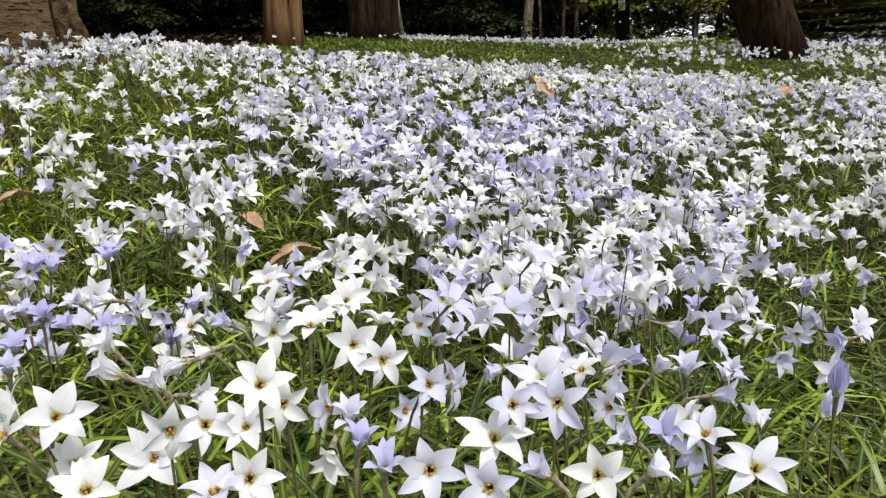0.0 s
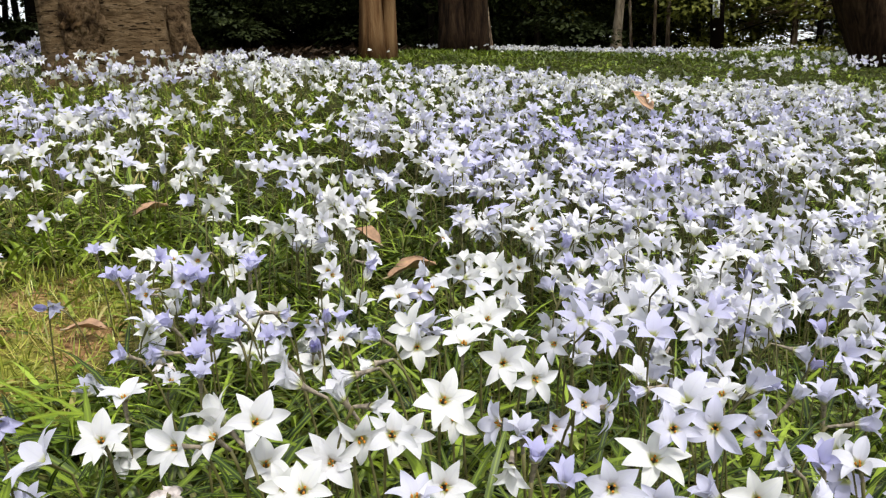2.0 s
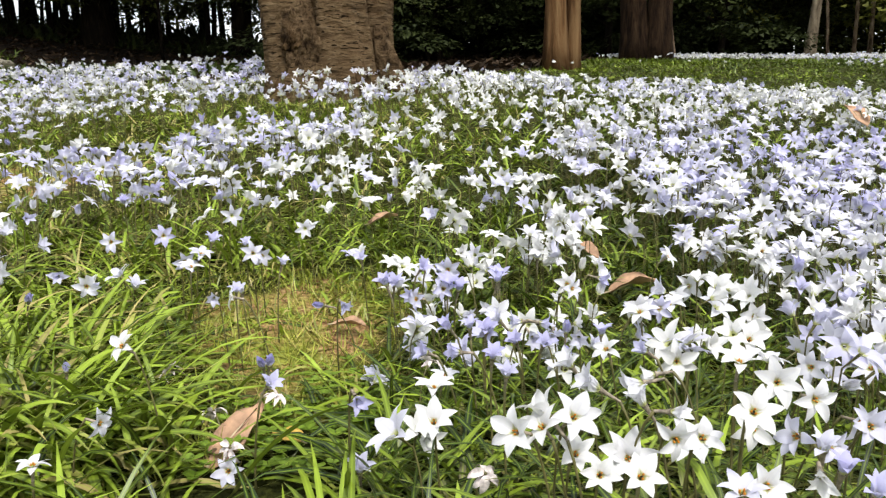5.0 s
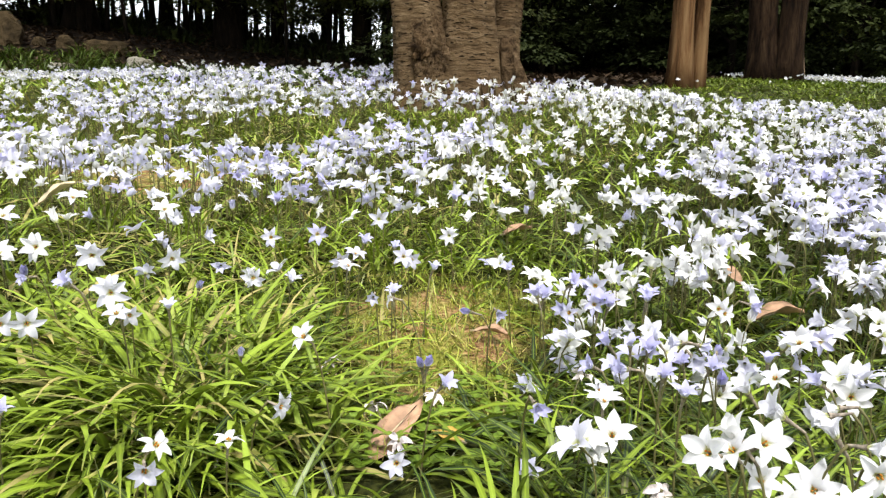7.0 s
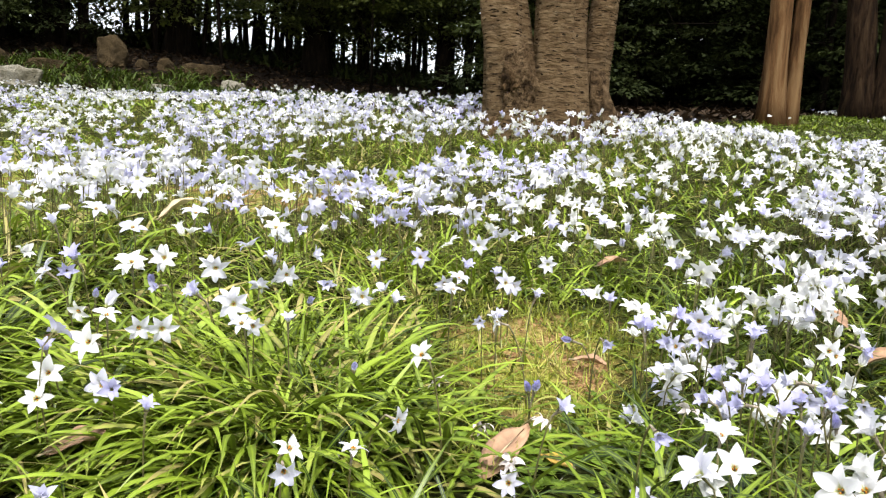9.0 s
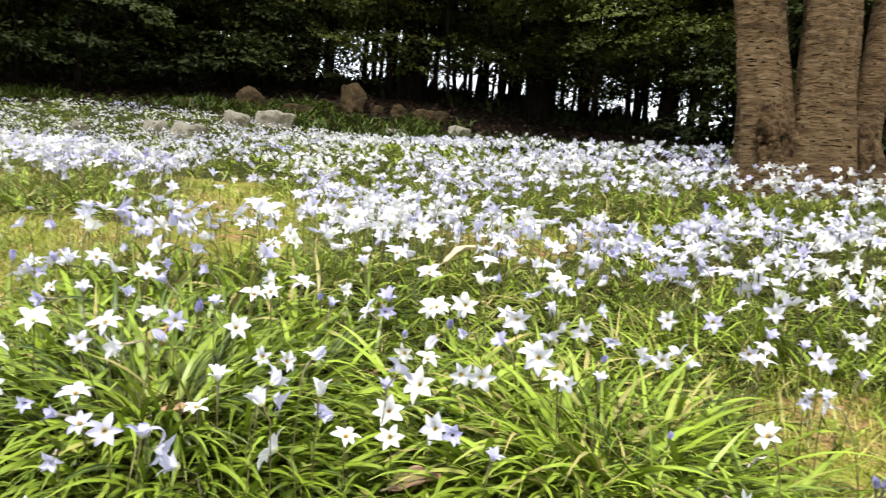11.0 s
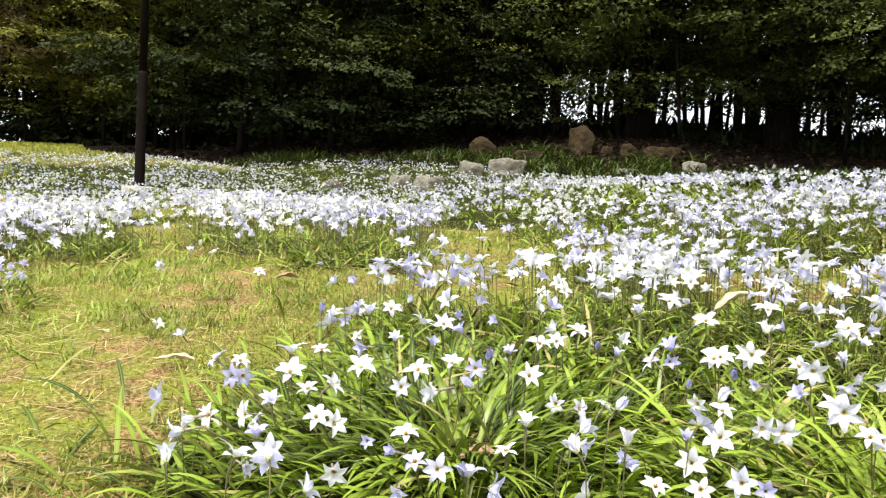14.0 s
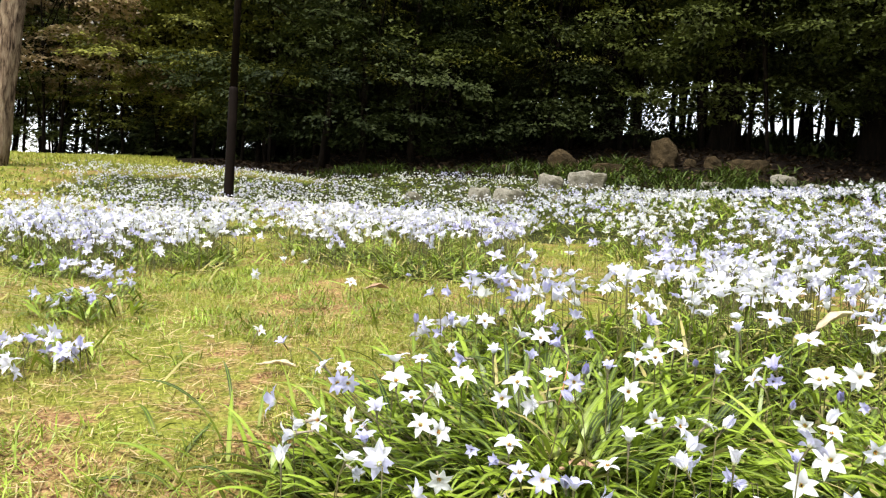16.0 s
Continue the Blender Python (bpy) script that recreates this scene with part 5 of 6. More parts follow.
def crown_mesh(name, mat, zlo, zhi, rx, ry, count, size, seed, clumps=64, thin=0.15, coarse=False):
    """Leaves on flat sprays, one over another, through an uneven crown."""
    rs = np.random.RandomState(seed)
    d = rs.uniform(-1, 1, (clumps, 3))
    low = rs.uniform(0, 1, clumps) < thin
    d[low, 2] = -1 + 0.45 * rs.uniform(0, 1, low.sum())
    d[~low, 2] = -0.55 + 1.55 * rs.uniform(0, 1, (~low).sum())
    d[:, :2] *= (np.sqrt(1 - 0.5 * np.clip(d[:, 2:3], 0, 1) ** 2) / np.maximum(0.85, np.linalg.norm(d[:, :2], axis=1))[:, None])
    c = d * np.array([rx, ry, (zhi - zlo) / 2]) + np.array([0, 0, (zhi + zlo) / 2])
    wide = rs.uniform(0.28, 0.68, clumps)
    own = rs.choice(clumps, count, p=wide ** 2 / (wide ** 2).sum())
    twig = rs.normal(0, 1, (clumps, 10, 3))
    v = twig[own, rs.randint(0, 10, count)]
    v = v / np.linalg.norm(v, axis=1)[:, None] + rs.normal(0, 0.16, (count, 3))
    v[:, 2] = np.where(v[:, 2] < 0, v[:, 2] * 0.45, v[:, 2])
    v /= np.linalg.norm(v, axis=1)[:, None]
    rad = rs.uniform(0.35, 1.12, count) ** 0.7
    p = c[own] + v * (rad * wide[own])[:, None] * np.array([1.15, 1.15, 0.26])
    p[:, 2] -= 0.25 * (rad * wide[own]) * np.hypot(v[:, 0], v[:, 1])
    a = v * np.array([1, 1, 0.5]) + rs.normal(0, 0.45, (count, 3)) * np.array([1, 1, 0.6]) + np.array([0, 0, -0.12])
    a /= np.linalg.norm(a, axis=1)[:, None]
    up = np.array([0, 0, 0.8]) + v * 0.75 + rs.normal(0, 0.3, (count, 3))
    b = np.cross(up, a)
    b /= np.linalg.norm(b, axis=1)[:, None] + 1e-6
    nrm = np.cross(a, b)
    L = size * rs.uniform(0.65, 1.35, count)[:, None]
    w = L * 0.27
    V = np.stack([p, p + a * L * 0.5 + b * w + nrm * w * 0.3, p + a * L, p + a * L * 0.5 - b * w + nrm * w * 0.3], 1)
    uv = np.tile(np.array([[0.5, 0.3], [1, 0.5], [0.5, 0.8], [0, 0.5]]), (count, 1))
    i = np.arange(count * 4).reshape(count, 4)
    f = i[:, [0, 1, 3]] if coarse else np.concatenate([i[:, [0, 1, 2]], i[:, [0, 2, 3]]])
    if coarse:
        V[:, 0] = V[:, 2]
    tone = np.clip(np.repeat(rs.uniform(0, 1, count) * 0.3 + rs.uniform(-0.15, 0.65, clumps)[own], 4), 0, 0.92)
    return array_mesh(name, V, f, mat, uv, tone, smooth=False), c


def hedge_tree(name, label, mat, zlo, zhi, rx, ry, count, size, seed, stems=3, thick=0.05, thin=0.25, coarse=False):
    ob = thing(name, pose(0, 0, 0), label, "shrub", "evergreen hedge")
    me, c = crown_mesh("crown", mat, zlo, zhi, rx, ry, count, size, seed, thin=thin, coarse=coarse)
    rs = random.Random(seed)
    for k in range(stems):
        a = rs.uniform(0, 6.28)
        b = Vector((math.cos(a) * 0.3 * rx, math.sin(a) * 0.3 * ry, -0.1))
        t = Vector((b.x * rs.uniform(0.6, 2.2), b.y * 1.8, zhi * 0.75))
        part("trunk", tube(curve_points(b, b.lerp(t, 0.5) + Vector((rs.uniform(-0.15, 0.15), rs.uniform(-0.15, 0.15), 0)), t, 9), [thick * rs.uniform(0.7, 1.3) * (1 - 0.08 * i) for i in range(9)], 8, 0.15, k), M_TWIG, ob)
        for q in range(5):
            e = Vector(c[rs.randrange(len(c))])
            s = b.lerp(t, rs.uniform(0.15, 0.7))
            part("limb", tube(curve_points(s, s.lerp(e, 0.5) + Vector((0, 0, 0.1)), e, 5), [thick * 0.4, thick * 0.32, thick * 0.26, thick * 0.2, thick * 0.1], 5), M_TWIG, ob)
    part("crown", me, mat, ob)
    return ob


HEDGE_LABEL = "dark evergreen hedge tree with bare lower stems"
LOW_LABEL = "dense evergreen shrub leafy to the ground, leaves coloured dark as in shade"


def build_hedge():
    rs = random.Random(77)
    tall = [hedge_tree("hedge_tree", HEDGE_LABEL, M_HEDGE, 0.4, 5.6, 1.2, 1.0, 18500, 0.095, 100 + k, 6, 0.036, 0.26, True) for k in range(3)]
    back = hedge_tree("hedge_tree", HEDGE_LABEL, M_HEDGE, 1.25, 7.2, 1.5, 1.2, 14000, 0.26, 150, 2, 0.05, 0.08, True)
    low = [hedge_tree("evergreen_shrub", LOW_LABEL, M_HEDGE_SHADED, 0.25, 5.0, 1.25, 1.15, 19000, 0.092, 200 + k, 2, 0.045, 0.2, True) for k in range(3)]
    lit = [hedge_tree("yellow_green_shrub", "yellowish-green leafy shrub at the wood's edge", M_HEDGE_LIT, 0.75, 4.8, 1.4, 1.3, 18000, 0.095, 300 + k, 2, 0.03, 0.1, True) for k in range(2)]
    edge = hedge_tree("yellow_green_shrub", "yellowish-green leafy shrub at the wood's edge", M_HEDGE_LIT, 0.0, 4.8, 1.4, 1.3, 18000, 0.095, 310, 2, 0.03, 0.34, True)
    tan = hedge_tree("russet_shrub", "russet-brown twiggy shrub behind the hedge", M_TAN, 1.7, 6.5, 1.7, 1.6, 16000, 0.12, 400, 3, 0.03, 0.3, True)
    over = hedge_tree("hedge_tree", "dark evergreen tree with a crown hanging over the bank", M_HEDGE, 1.1, 5.7, 1.6, 1.5, 20000, 0.095, 170, 1, 0.03, 0.14, True)
    # sunlight on the hedge top is put into this crown's lighter leaf colour
    bright = hedge_tree("hedge_tree", "evergreen hedge tree, crown coloured yellowish-green as if sunlit", M_HEDGE_LIT, 1.2, 5.6, 1.3, 1.2, 19000, 0.075, 180, 1, 0.035, 0.05, True)
    # added fill behind the bare stems, dark in place of shaded hollows
    rear = hedge_tree("evergreen_shrub", LOW_LABEL, M_HEDGE_SHADED, -0.15, 3.2, 1.5, 1.3, 12000, 0.2, 260, 1, 0.045, 0.4, True)
    used = set()

    def put(src, x, y, sz=1.0):
        s = rs.uniform(0.92, 1.1)
        m = pose(x, y, gz(x, y) - 0.03, 0, 0, rs.uniform(0, 360)) @ Matrix.Diagonal((s, s, s * sz, 1))
        if src.name in used:
            src = copy_thing(src, pose(0, 0, 0))
        used.add(src.name)
        src.matrix_basis = m

    for x, y in HEDGE_TALL:
        put(tall[rs.randrange(3)], x + rs.uniform(-0.25, 0.25), y + rs.uniform(-0.25, 0.25), rs.uniform(0.9, 1.1))
    for radius, n, a0, a1 in ((13.6, 19, -0.26, 1.36), (15.4, 13, -0.15, 1.25)):
        for k in range(n):
            a = a0 + (a1 - a0) * k / (n - 1)
            put(back, -1.2 - radius * math.sin(a), -0.5 + radius * math.cos(a))
    for k in range(9):
        a = 0.36 + k * 0.115
        put(over, -1.2 - 11.1 * math.sin(a) + rs.uniform(-0.3, 0.3), -0.5 + 11.1 * math.cos(a) + rs.uniform(-0.3, 0.3), rs.uniform(0.9, 1.15))
    for a0, a1 in ((-0.2, 0.33), (1.08, 1.42)):
        for k in range(7):
            a = a0 + (a1 - a0) * k / 6
            q = 12.7 + 0.9 * (k % 2)
            put(low[k % 3] if a < 1 else tall[k % 3], -1.2 - q * math.sin(a), -0.5 + q * math.cos(a), rs.uniform(1.0, 1.2))
    for a0, a1, n in ((-0.2, 0.32, 7), (1.1, 1.44, 5)):
        for k in range(n):
            a = a0 + (a1 - a0) * k / (n - 1)
            put(rear, -1.2 - 14.6 * math.sin(a), -0.5 + 14.6 * math.cos(a))
    for x, y in ((-16.8, -0.7), (-16.6, 0.4), (-15.8, 1.3)):
        put(rear, x, y)
    for x, y in ((-10.5, 4.7), (-11.4, 2.8), (-12.2, 1.4), (-12.7, 0.9), (-12.3, 2.4), (-13.3, 0.3), (-11.7, 3.6), (-12.6, 1.9), (-9.4, 7.3)):
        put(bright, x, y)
    for x, y in ((-16.8, -3.4), (-17.8, -2.6), (-17.0, -1.2), (-17.2, -2.1)):
        put(over, x, y)
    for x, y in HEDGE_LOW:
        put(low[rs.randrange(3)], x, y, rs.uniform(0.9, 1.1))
    for x, y, sz in HEDGE_LIT:
        put(lit[rs.randrange(2)] if x < 0 else edge, x, y, sz)
    for x, y, sz in HEDGE_TAN:
        put(tan, x, y, sz)


HEDGE_TALL = [(-10.4, 6.3), (-9.9, 7.6), (-9.2, 8.8), (-8.2, 9.8), (-7.0, 10.5), (-5.6, 10.9), (-4.2, 11.2), (-11.8, 6.6), (-11.2, 8.2), (-10.3, 9.6), (-9.0, 11.0), (-7.4, 11.9), (-5.6, 12.4), (-12.6, 3.4), (-12.4, 5.0), (1.2, 12.6), (0.2, 12.6), (-17.6, -3.4), (-17.3, -2.3), (-18.6, -4.0)]
HEDGE_LOW = [(-4.3, 9.2), (-3.2, 9.7), (-2.2, 10.0), (-0.9, 9.9), (0.2, 10.3), (-3.0, 11.0), (-11.4, 1.4), (-10.9, 2.6), (-10.7, 3.9), (-10.7, 5.1), (-1.6, 11.2), (-0.2, 11.1), (-5.0, 12.3), (-3.9, 12.5), (-2.6, 12.4), (-1.2, 12.5), (0.2, 12.0), (-4.7, 10.6), (-12.3, 2.4), (-13.2, 2.0)]
HEDGE_LIT = [(-14.4, 0.0, 0.85), (-14.6, 1.0, 1.0), (-15.2, -0.8, 0.7), (-16.4, -0.1, 1.1), (-13.2, 1.3, 0.9), (2.6, 10.4, 1.0), (3.5, 10.3, 1.0), (1.6, 11.4, 1.0), (2.2, 12.0, 1.1), (3.2, 11.8, 1.1), (4.1, 11.2, 0.8), (5.3, 10.2, 0.12), (6.5, 10.4, 0.2), (5.8, 11.4, 0.13)]
HEDGE_TAN = [(-14.7, -2.0, 0.8), (-15.6, -2.9, 0.85), (-18.4, -1.5, 1.2), (-19.2, -2.4, 1.1), (-18.4, -0.2, 1.2), (4.6, 10.8, 0.25), (6.1, 10.4, 0.2), (6.6, 10.6, 0.28), (5.3, 11.2, 0.12), (6.1, 12.2, 0.18)]
build_hedge()

def build_undergrowth():
    """Low dark ground cover and seedlings on the litter under the hedge."""
    rs = np.random.RandomState(55)
    n = 52000
    x, y = scatter(rs, n, -11.0, -3.2, 0.0, 10.5)
    edge = np.hypot(x + 7.4, y - 4.6) < 1.5
    k = beyond(x, y) & (np.hypot(x + 1.2, y + 0.5) < 8.7 + ripple(x, y, 3.0, 67)) & (rs.uniform(0, 1, n) < np.where(edge, 1.0, np.clip(ripple(x, y, 2.5, 66) + 0.1, 0.2, 1)))
    x, y = x[k], y[k]
    n = len(x)
    base = np.stack([x, y, ground_z(x, y) - 0.01], -1)
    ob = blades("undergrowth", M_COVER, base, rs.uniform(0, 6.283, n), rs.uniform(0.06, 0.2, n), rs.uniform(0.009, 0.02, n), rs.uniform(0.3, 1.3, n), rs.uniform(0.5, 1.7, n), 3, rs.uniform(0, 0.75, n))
    tagged(ob, "low dark green undergrowth on leaf litter under the hedge", "undergrowth", kind="stuff")
    # growth along the ridge, in the leaf colour darkened for shade
    n = 9000
    a, q = rs.uniform(0.3, 1.35, n), rs.uniform(11.6, 13.4, n)
    x, y = -1.2 - q * np.sin(a), -0.5 + q * np.cos(a)
    tall = np.clip(ripple(x, y, 5.0, 71) * 1.5 - 0.35, 0.05, 1)
    ob = blades("undergrowth", M_HEDGE_SHADED, np.stack([x, y, ground_z(x, y) - 0.02], -1), rs.uniform(0, 6.283, n), rs.uniform(0.12, 0.4, n) * tall, rs.uniform(0.025, 0.06, n), rs.uniform(0.2, 1.1, n), rs.uniform(0.2, 1.2, n), 3, rs.uniform(0, 0.6, n))
    tagged(ob, "low dark green undergrowth on leaf litter under the hedge", "undergrowth", kind="stuff")


build_undergrowth()


def build_litter():
    """Dry leaves lying loose under the hedge."""
    rs = np.random.RandomState(88)
    x, y = scatter(rs, 30000, -12.5, 2.0, 0.0, 11.0)
    k = beyond(x, y) & (np.hypot(x + 1.2, y + 0.5) < 12.5)
    x, y = x[k], y[k]
    n = len(x)
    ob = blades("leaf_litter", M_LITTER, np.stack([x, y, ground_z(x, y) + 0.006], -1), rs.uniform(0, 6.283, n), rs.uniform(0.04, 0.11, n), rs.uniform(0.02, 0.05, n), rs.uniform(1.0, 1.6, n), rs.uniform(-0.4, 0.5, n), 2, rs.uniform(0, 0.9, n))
    tagged(ob, "dry brown leaf litter under the hedge", "leaf litter", kind="stuff")


build_litter()

# ---------------------------------------------------------------- stones


BLOCK = ((-0.5, 0.0), (-0.47, 0.9), (-0.3, 1.0), (0.36, 0.96), (0.5, 0.82), (0.47, 0.0))
COBBLE = ((-0.46, 0.0), (-0.5, 0.45), (-0.3, 0.88), (0.08, 1.0), (0.36, 0.8), (0.5, 0.4), (0.44, 0.0))
UPRIGHT = ((-0.42, 0.0), (-0.5, 0.5), (-0.46, 0.86), (-0.1, 0.97), (0.1, 1.0), (0.4, 0.74), (0.5, 0.4), (0.36, 0.0))
WEDGE = ((-0.36, 0.0), (-0.5, 0.4), (-0.42, 0.8), (-0.18, 1.0), (0.12, 0.9), (0.42, 0.5), (0.52, 0.15), (0.5, 0.0))


def stone(name, x, y, w, h, d, mat, label, seed, shape=COBBLE):
    """A hewn stone: the outline given, a bulging face, broken edges and a pitted surface."""
    w, h = w * (0.92 if shape is BLOCK else 0.82), h * (0.95 if shape is BLOCK else 0.85)
    rs = random.Random(seed)
    bm = bmesh.new()
    for side, small in ((-0.5, 0.93), (0.5, 0.85), (-0.36, 1.0), (0.3, 1.0)):
        for px, pz in shape:
            bm.verts.new(((px * small + rs.uniform(-0.03, 0.03)) * w, side * d, (pz * (0.5 + 0.5 * small) + rs.uniform(-0.03, 0.03)) * h))
    for pz in (0.0, 0.72):
        bm.verts.new((rs.uniform(-0.02, 0.1) * w, -0.62 * d, pz * h))
    bmesh.ops.convex_hull(bm, input=bm.verts[:])
    bmesh.ops.delete(bm, geom=[v for v in bm.verts if not v.link_faces], context="VERTS")
    bmesh.ops.subdivide_edges(bm, edges=bm.edges[:], cuts=5, use_grid_fill=True)
    bmesh.ops.smooth_vert(bm, verts=bm.verts[:], factor=0.5, use_axis_x=True, use_axis_y=True, use_axis_z=True)
    for v in bm.verts:
        p = v.co + Vector((seed * 3.1, 0, 0))
        v.co += v.co.normalized() * (0.03 * noise.noise(p * 9) + 0.014 * noise.noise(p * 28) + 0.006 * noise.noise(p * 70))
        v.co.z -= 0.04
    ob = new(name, bpy.data.meshes.new(name))
    bm.to_mesh(ob.data)
    bm.free()
    ob.data.materials.append(mat)
    ob.matrix_basis = pose(x, y, gz(x, y), 0, 0, 62 + (seed * 37) % 23 - 11)
    return tagged(ob, label, "rock", "stones edging the raised bed")


stone("standing_stone", -8.21, 5.37, 0.41, 0.44, 0.28, M_BROWNSTONE, "upright brown standing stone on the raised bed", 23, UPRIGHT)
stone("boulder", -8.65, 4.21, 0.44, 0.29, 0.30, M_BROWNSTONE, "wedge-shaped brown boulder on the raised bed", 2, WEDGE)
stone("edging_stone", -7.27, 3.31, 0.26, 0.19, 0.14, M_STONE, "pale rough-hewn edging stone", 3, BLOCK)
stone("edging_stone", -7.36, 3.78, 0.42, 0.20, 0.23, M_STONE, "pale rough-hewn edging stone", 4, BLOCK)
stone("edging_stone", -6.72, 2.31, 0.21, 0.17, 0.11, M_STONE, "pale rough-hewn edging stone", 5, BLOCK)
stone("edging_stone", -6.27, 2.39, 0.28, 0.17, 0.15, M_STONE, "pale rough-hewn edging stone", 6, BLOCK)
stone("edging_stone", -5.95, 2.69, 0.15, 0.12, 0.11, M_STONE, "pale rough-hewn edging stone", 7)
stone("edging_stone", -7.41, 1.89, 0.21, 0.13, 0.14, M_STONE, "pale rough-hewn edging stone", 8)
stone("edging_stone", -8.13, 5.69, 0.18, 0.16, 0.12, M_BROWNSTONE, "weathered brown edging stone", 9)
stone("edging_stone", -8.07, 5.99, 0.27, 0.19, 0.19, M_BROWNSTONE, "weathered brown edging stone", 10)
stone("edging_stone", -7.91, 6.38, 0.51, 0.18, 0.27, M_BROWNSTONE, "weathered brown edging stone", 11, BLOCK)
stone("edging_stone", -6.83, 5.93, 0.29, 0.17, 0.16, M_STONE, "pale rough-hewn edging stone", 12, BLOCK)
stone("edging_stone", -6.21, 5.72, 0.33, 0.14, 0.22, M_STONE, "pale rough-hewn edging stone", 13)
stone("edging_stone", -6.03, 5.94, 0.22, 0.12, 0.15, M_STONE, "pale rough-hewn edging stone", 14)
stone("edging_stone", -8.17, 4.56, 0.41, 0.12, 0.22, M_BROWNSTONE, "weathered brown edging stone", 15, BLOCK)
stone("edging_stone", -8.96, 3.55, 0.18, 0.12, 0.12, M_BROWNSTONE, "weathered brown edging stone", 16)
stone("edging_stone", -6.77, 4.94, 0.25, 0.11, 0.13, M_STONE, "pale rough-hewn edging stone", 17, BLOCK)

# ---------------------------------------------------------------- posts


def build_lamp_post():
    x, y = -7.15, 0.12
    ob = thing("lamp_post", pose(x, y, gz(x, y)), "tall dark brown metal lamp post on a concrete footing", "lamp post")
    part("footing", tube([(0, 0, -0.1), (0, 0, 0.02), (0, 0, 0.028)], [0.14, 0.14, 0.13], 24), M_CONCRETE, ob, "round pale concrete footing")
    part("lower_pole", tube([(0, 0, 0.03), (0, 0, 0.06), (0, 0, 0.95), (0, 0, 0.99)], [0.044, 0.042, 0.039, 0.033], 20), M_DARKMETAL, ob)
    part("upper_pole", tube([(0, 0, 0.97), (0, 0, 2.2), (0, 0, 4.2)], [0.034, 0.027, 0.021], 20), M_DARKMETAL, ob)


def box(sx, sy, sz, cx=0, cy=0, cz=0, bevel=0.004):
    bm = bmesh.new()
    bmesh.ops.create_cube(bm, size=1.0)
    for v in bm.verts:
        v.co = Vector((v.co.x * sx + cx, v.co.y * sy + cy, v.co.z * sz + cz))
    bmesh.ops.bevel(bm, geom=bm.edges[:], offset=bevel, segments=2, affect="EDGES")
    return bm


def build_sign_post():
    x, y = 2.1, 9.1
    ob = thing("sign_post", pose(x, y, gz(x, y), 0, 0, -8), "dark square post with a small white notice plate", "post")
    part("post", box(0.14, 0.14, 2.6, 0, 0, 1.2, 0.008), M_DARKMETAL, ob)
    plate = part("notice_plate", box(0.075, 0.006, 0.21, -0.02, -0.075, 0.52, 0.002), M_SIGN, ob, "white plate with dark unreadable marks")
    part("mark", box(0.04, 0.003, 0.04, -0.02, -0.079, 0.575, 0.001), M_INK, plate)
    for z in (0.52, 0.495, 0.47, 0.445):
        part("line_of_print", box(0.055, 0.003, 0.009, -0.02, -0.079, z, 0.001), M_INK, plate)
    part("stud", box(0.02, 0.01, 0.02, -0.035, -0.074, 0.29, 0.003), M_SIGN, ob)


build_lamp_post()
build_sign_post()

# ---------------------------------------------------------------- fallen leaves


def fallen_leaf(x, y, length, width, heading, pitch, curl, mat, label, lift=0.02):
    nu, nv = 6, 12
    v = np.linspace(0, 1, nv + 1)[:, None]
    u = np.linspace(-1, 1, nu + 1)[None, :]
    w = 0.5 * width * np.sin(math.pi * np.clip(v * 0.96 + 0.03, 0, 1) ** 0.9) ** 0.8
    X = (v - 0.5) * length + 0 * u
    Y = w * u
    Z = curl * (w * np.abs(u)) + 0.12 * length * np.sin(v * 3.0) * curl + 0.03 * length * np.sin(7 * v + 3 * u) + 0.015 * length * np.sin(17 * v - 5 * u + heading)
    i = np.arange((nu + 1) * (nv + 1)).reshape(nv + 1, nu + 1)
    f = np.stack([i[:-1, :-1], i[:-1, 1:], i[1:, 1:], i[1:, :-1]], -1).reshape(-1, 4)
    top = np.stack([X, Y, Z], -1).reshape(-1, 3)
    ob = thing("fallen_leaf", pose(x, y, gz(x, y) + lift, 0, pitch, heading), label, "leaf", "fallen leaves")
    k = len(top)
    both = np.concatenate([top, top - np.array([0, 0, 0.0008])])
    rim = np.concatenate([i[0, :], i[1:, -1], i[-1, -2::-1], i[-2:0:-1, 0]])
    nxt = np.roll(rim, -1)
    f = np.concatenate([f, f[:, ::-1] + k, np.stack([nxt, rim, rim + k, nxt + k], -1)])
    part("blade", array_mesh("blade", both, f, mat), mat, ob)
    part("midrib", tube([(-0.62 * length, 0, 0.0), (-0.4 * length, 0, 0.001), (0, 0, 0.12 * length * curl + 0.001), (0.4 * length, 0, 0.002)], [0.0012, 0.0012, 0.001, 0.0005], 6), M_PALEDEAD, ob)
    return ob


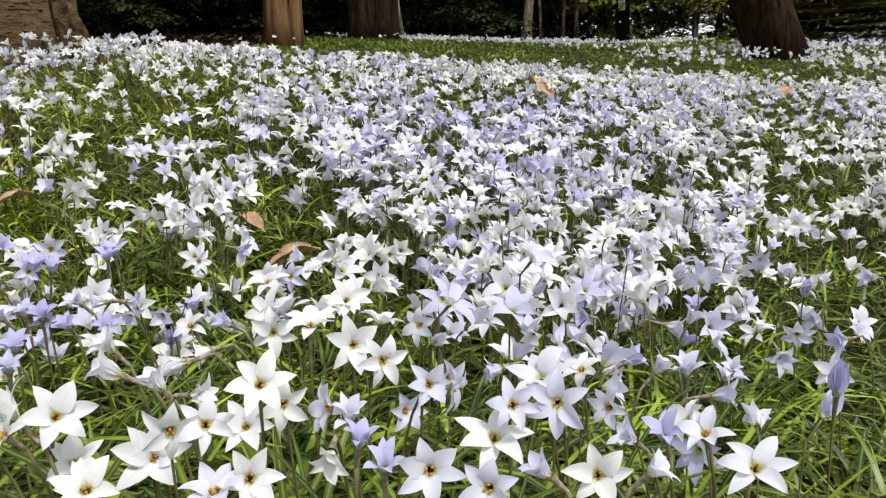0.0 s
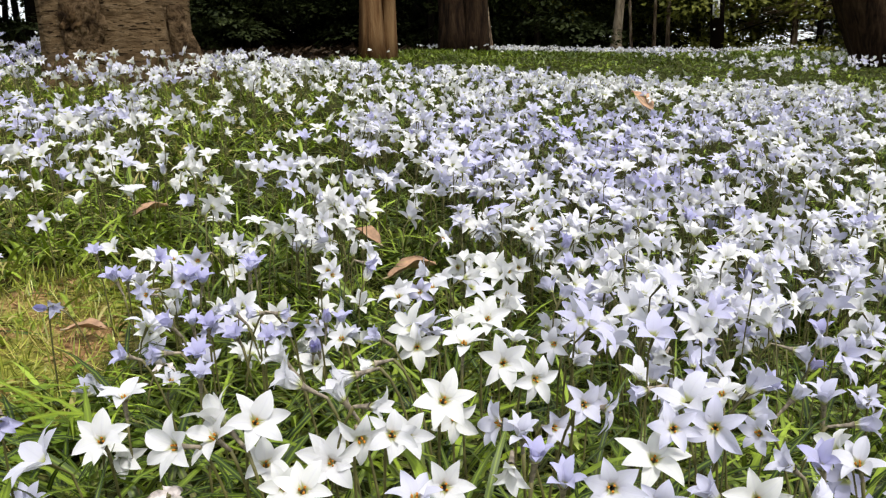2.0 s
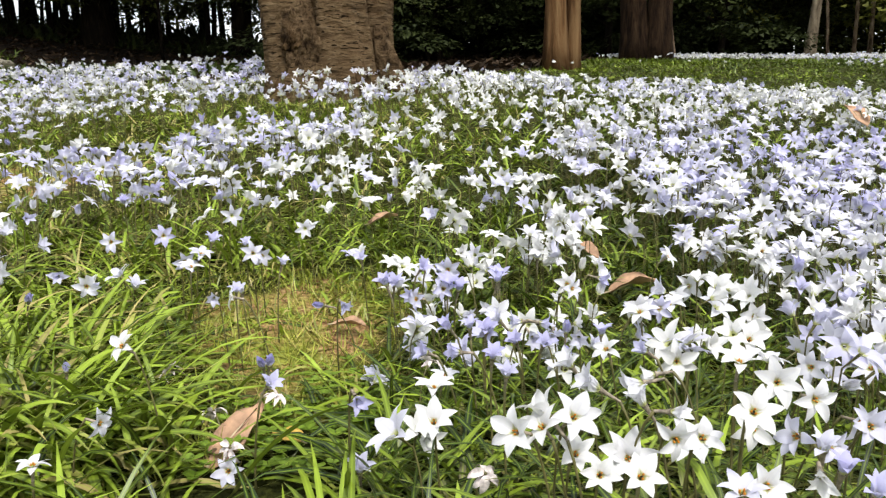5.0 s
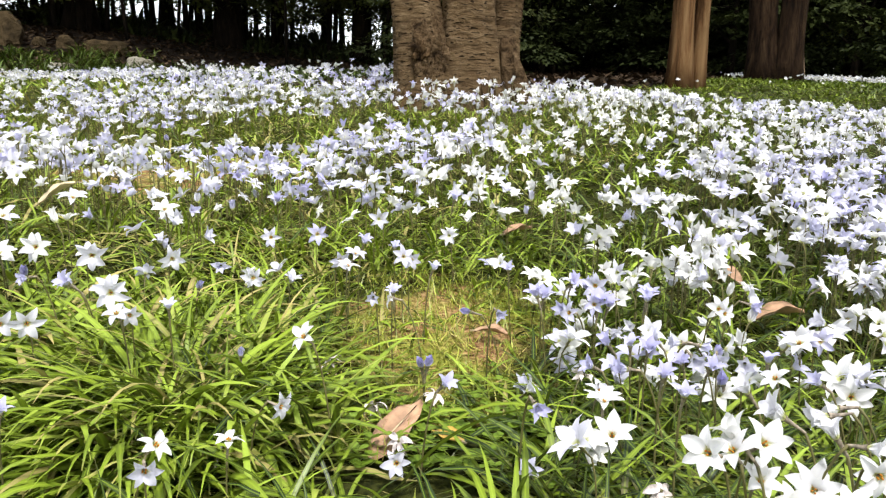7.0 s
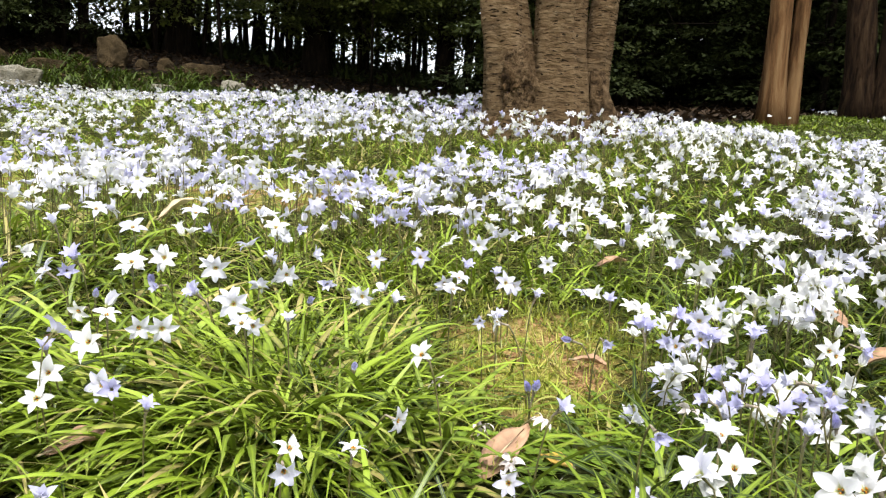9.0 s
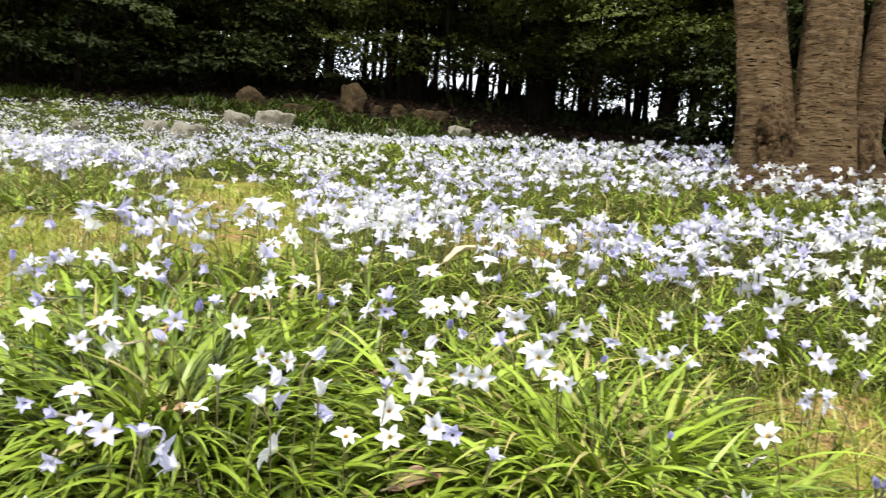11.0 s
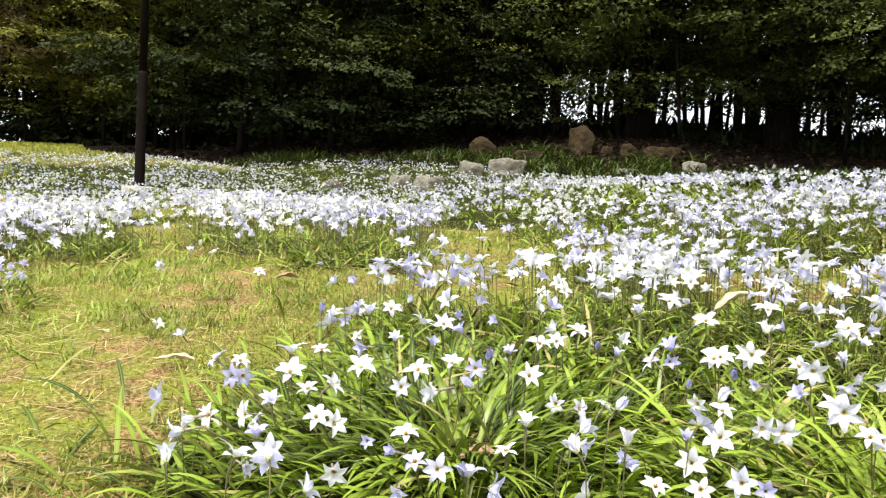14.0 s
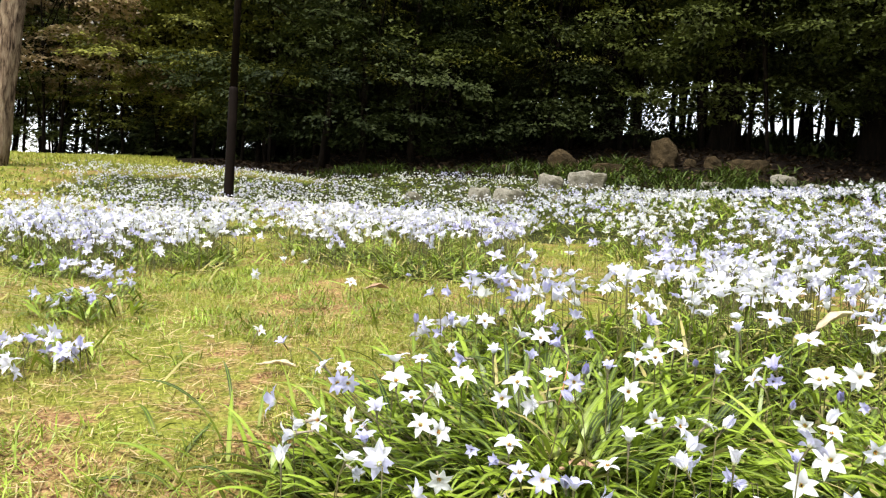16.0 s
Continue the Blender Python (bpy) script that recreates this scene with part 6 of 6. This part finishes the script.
BROWN, YELLOW, PALE_LEAF = "dry brown fallen leaf among the flowers", "yellowed fallen leaf lying in the grass", "bleached curled leaf on the turf"
for row in (
    (0.28, 2.2, 0.095, 0.055, 125, -36, 0.4, M_DEAD, BROWN, 0.085),
    (-0.2, 0.985, 0.07, 0.038, 25, -10, 0.6, M_DEAD, BROWN, 0.04),
    (-0.28, 1.06, 0.055, 0.03, 150, -18, 0.6, M_DEAD, BROWN, 0.055),
    (-0.505, 0.445, 0.078, 0.04, 75, -28, 0.15, M_DEAD, BROWN, 0.02),
    (-0.455, 0.45, 0.045, 0.022, 155, 5, 0.3, M_YELLOWED, YELLOW, 0.02),
    (-0.537, 0.75, 0.045, 0.024, 10, 0, 0.5, M_DEAD, BROWN, 0.018),
    (-1.265, 0.67, 0.064, 0.044, 60, -32, 0.35, M_PALEDEAD, PALE_LEAF, 0.085),
    (-0.815, 0.2, 0.056, 0.042, 60, -12, 0.3, M_DEAD, BROWN, 0.045),
    (-1.07, 0.07, 0.05, 0.03, 60, -5, 0.5, M_DEAD, BROWN, 0.015),
    (-1.06, 0.32, 0.04, 0.022, 30, -5, 0.5, M_DEAD, BROWN, 0.02),
    (-1.59, -0.21, 0.06, 0.024, 70, 0, 0.4, M_PALEDEAD, PALE_LEAF, 0.018),
    (-1.745, -0.563, 0.04, 0.022, 100, 0, 0.3, M_PALEDEAD, PALE_LEAF, 0.016),
    (-1.82, -0.31, 0.03, 0.016, 30, 0, 0.3, M_PALEDEAD, PALE_LEAF, 0.016),
    (-2.1, 0.1, 0.06, 0.025, 95, 0, 0.6, M_DEAD, BROWN, 0.018),
    (-0.65, 1.14, 0.06, 0.03, 50, -10, 0.5, M_DEAD, BROWN, 0.04),
    (1.14, 2.58, 0.08, 0.045, 50, -25, 0.5, M_DEAD, BROWN, 0.07),
):
    fallen_leaf(*row)


def build_dry_stalk():
    """A thin dry orange stalk caught in the clump."""
    x, y = -1.17, 0.1
    ob = thing("dry_stalk", pose(x, y, gz(x, y)), "thin dry orange-brown stalk caught among the leaves", "stalk")
    part("stalk", tube(curve_points((0.012, -0.012, 0.045), (0.006, 0.0, 0.075), (0.0, 0.006, 0.1), 7), [0.0012, 0.0011, 0.001, 0.0009, 0.0008, 0.0007, 0.0005], 6), M_STALK, ob)


build_dry_stalk()
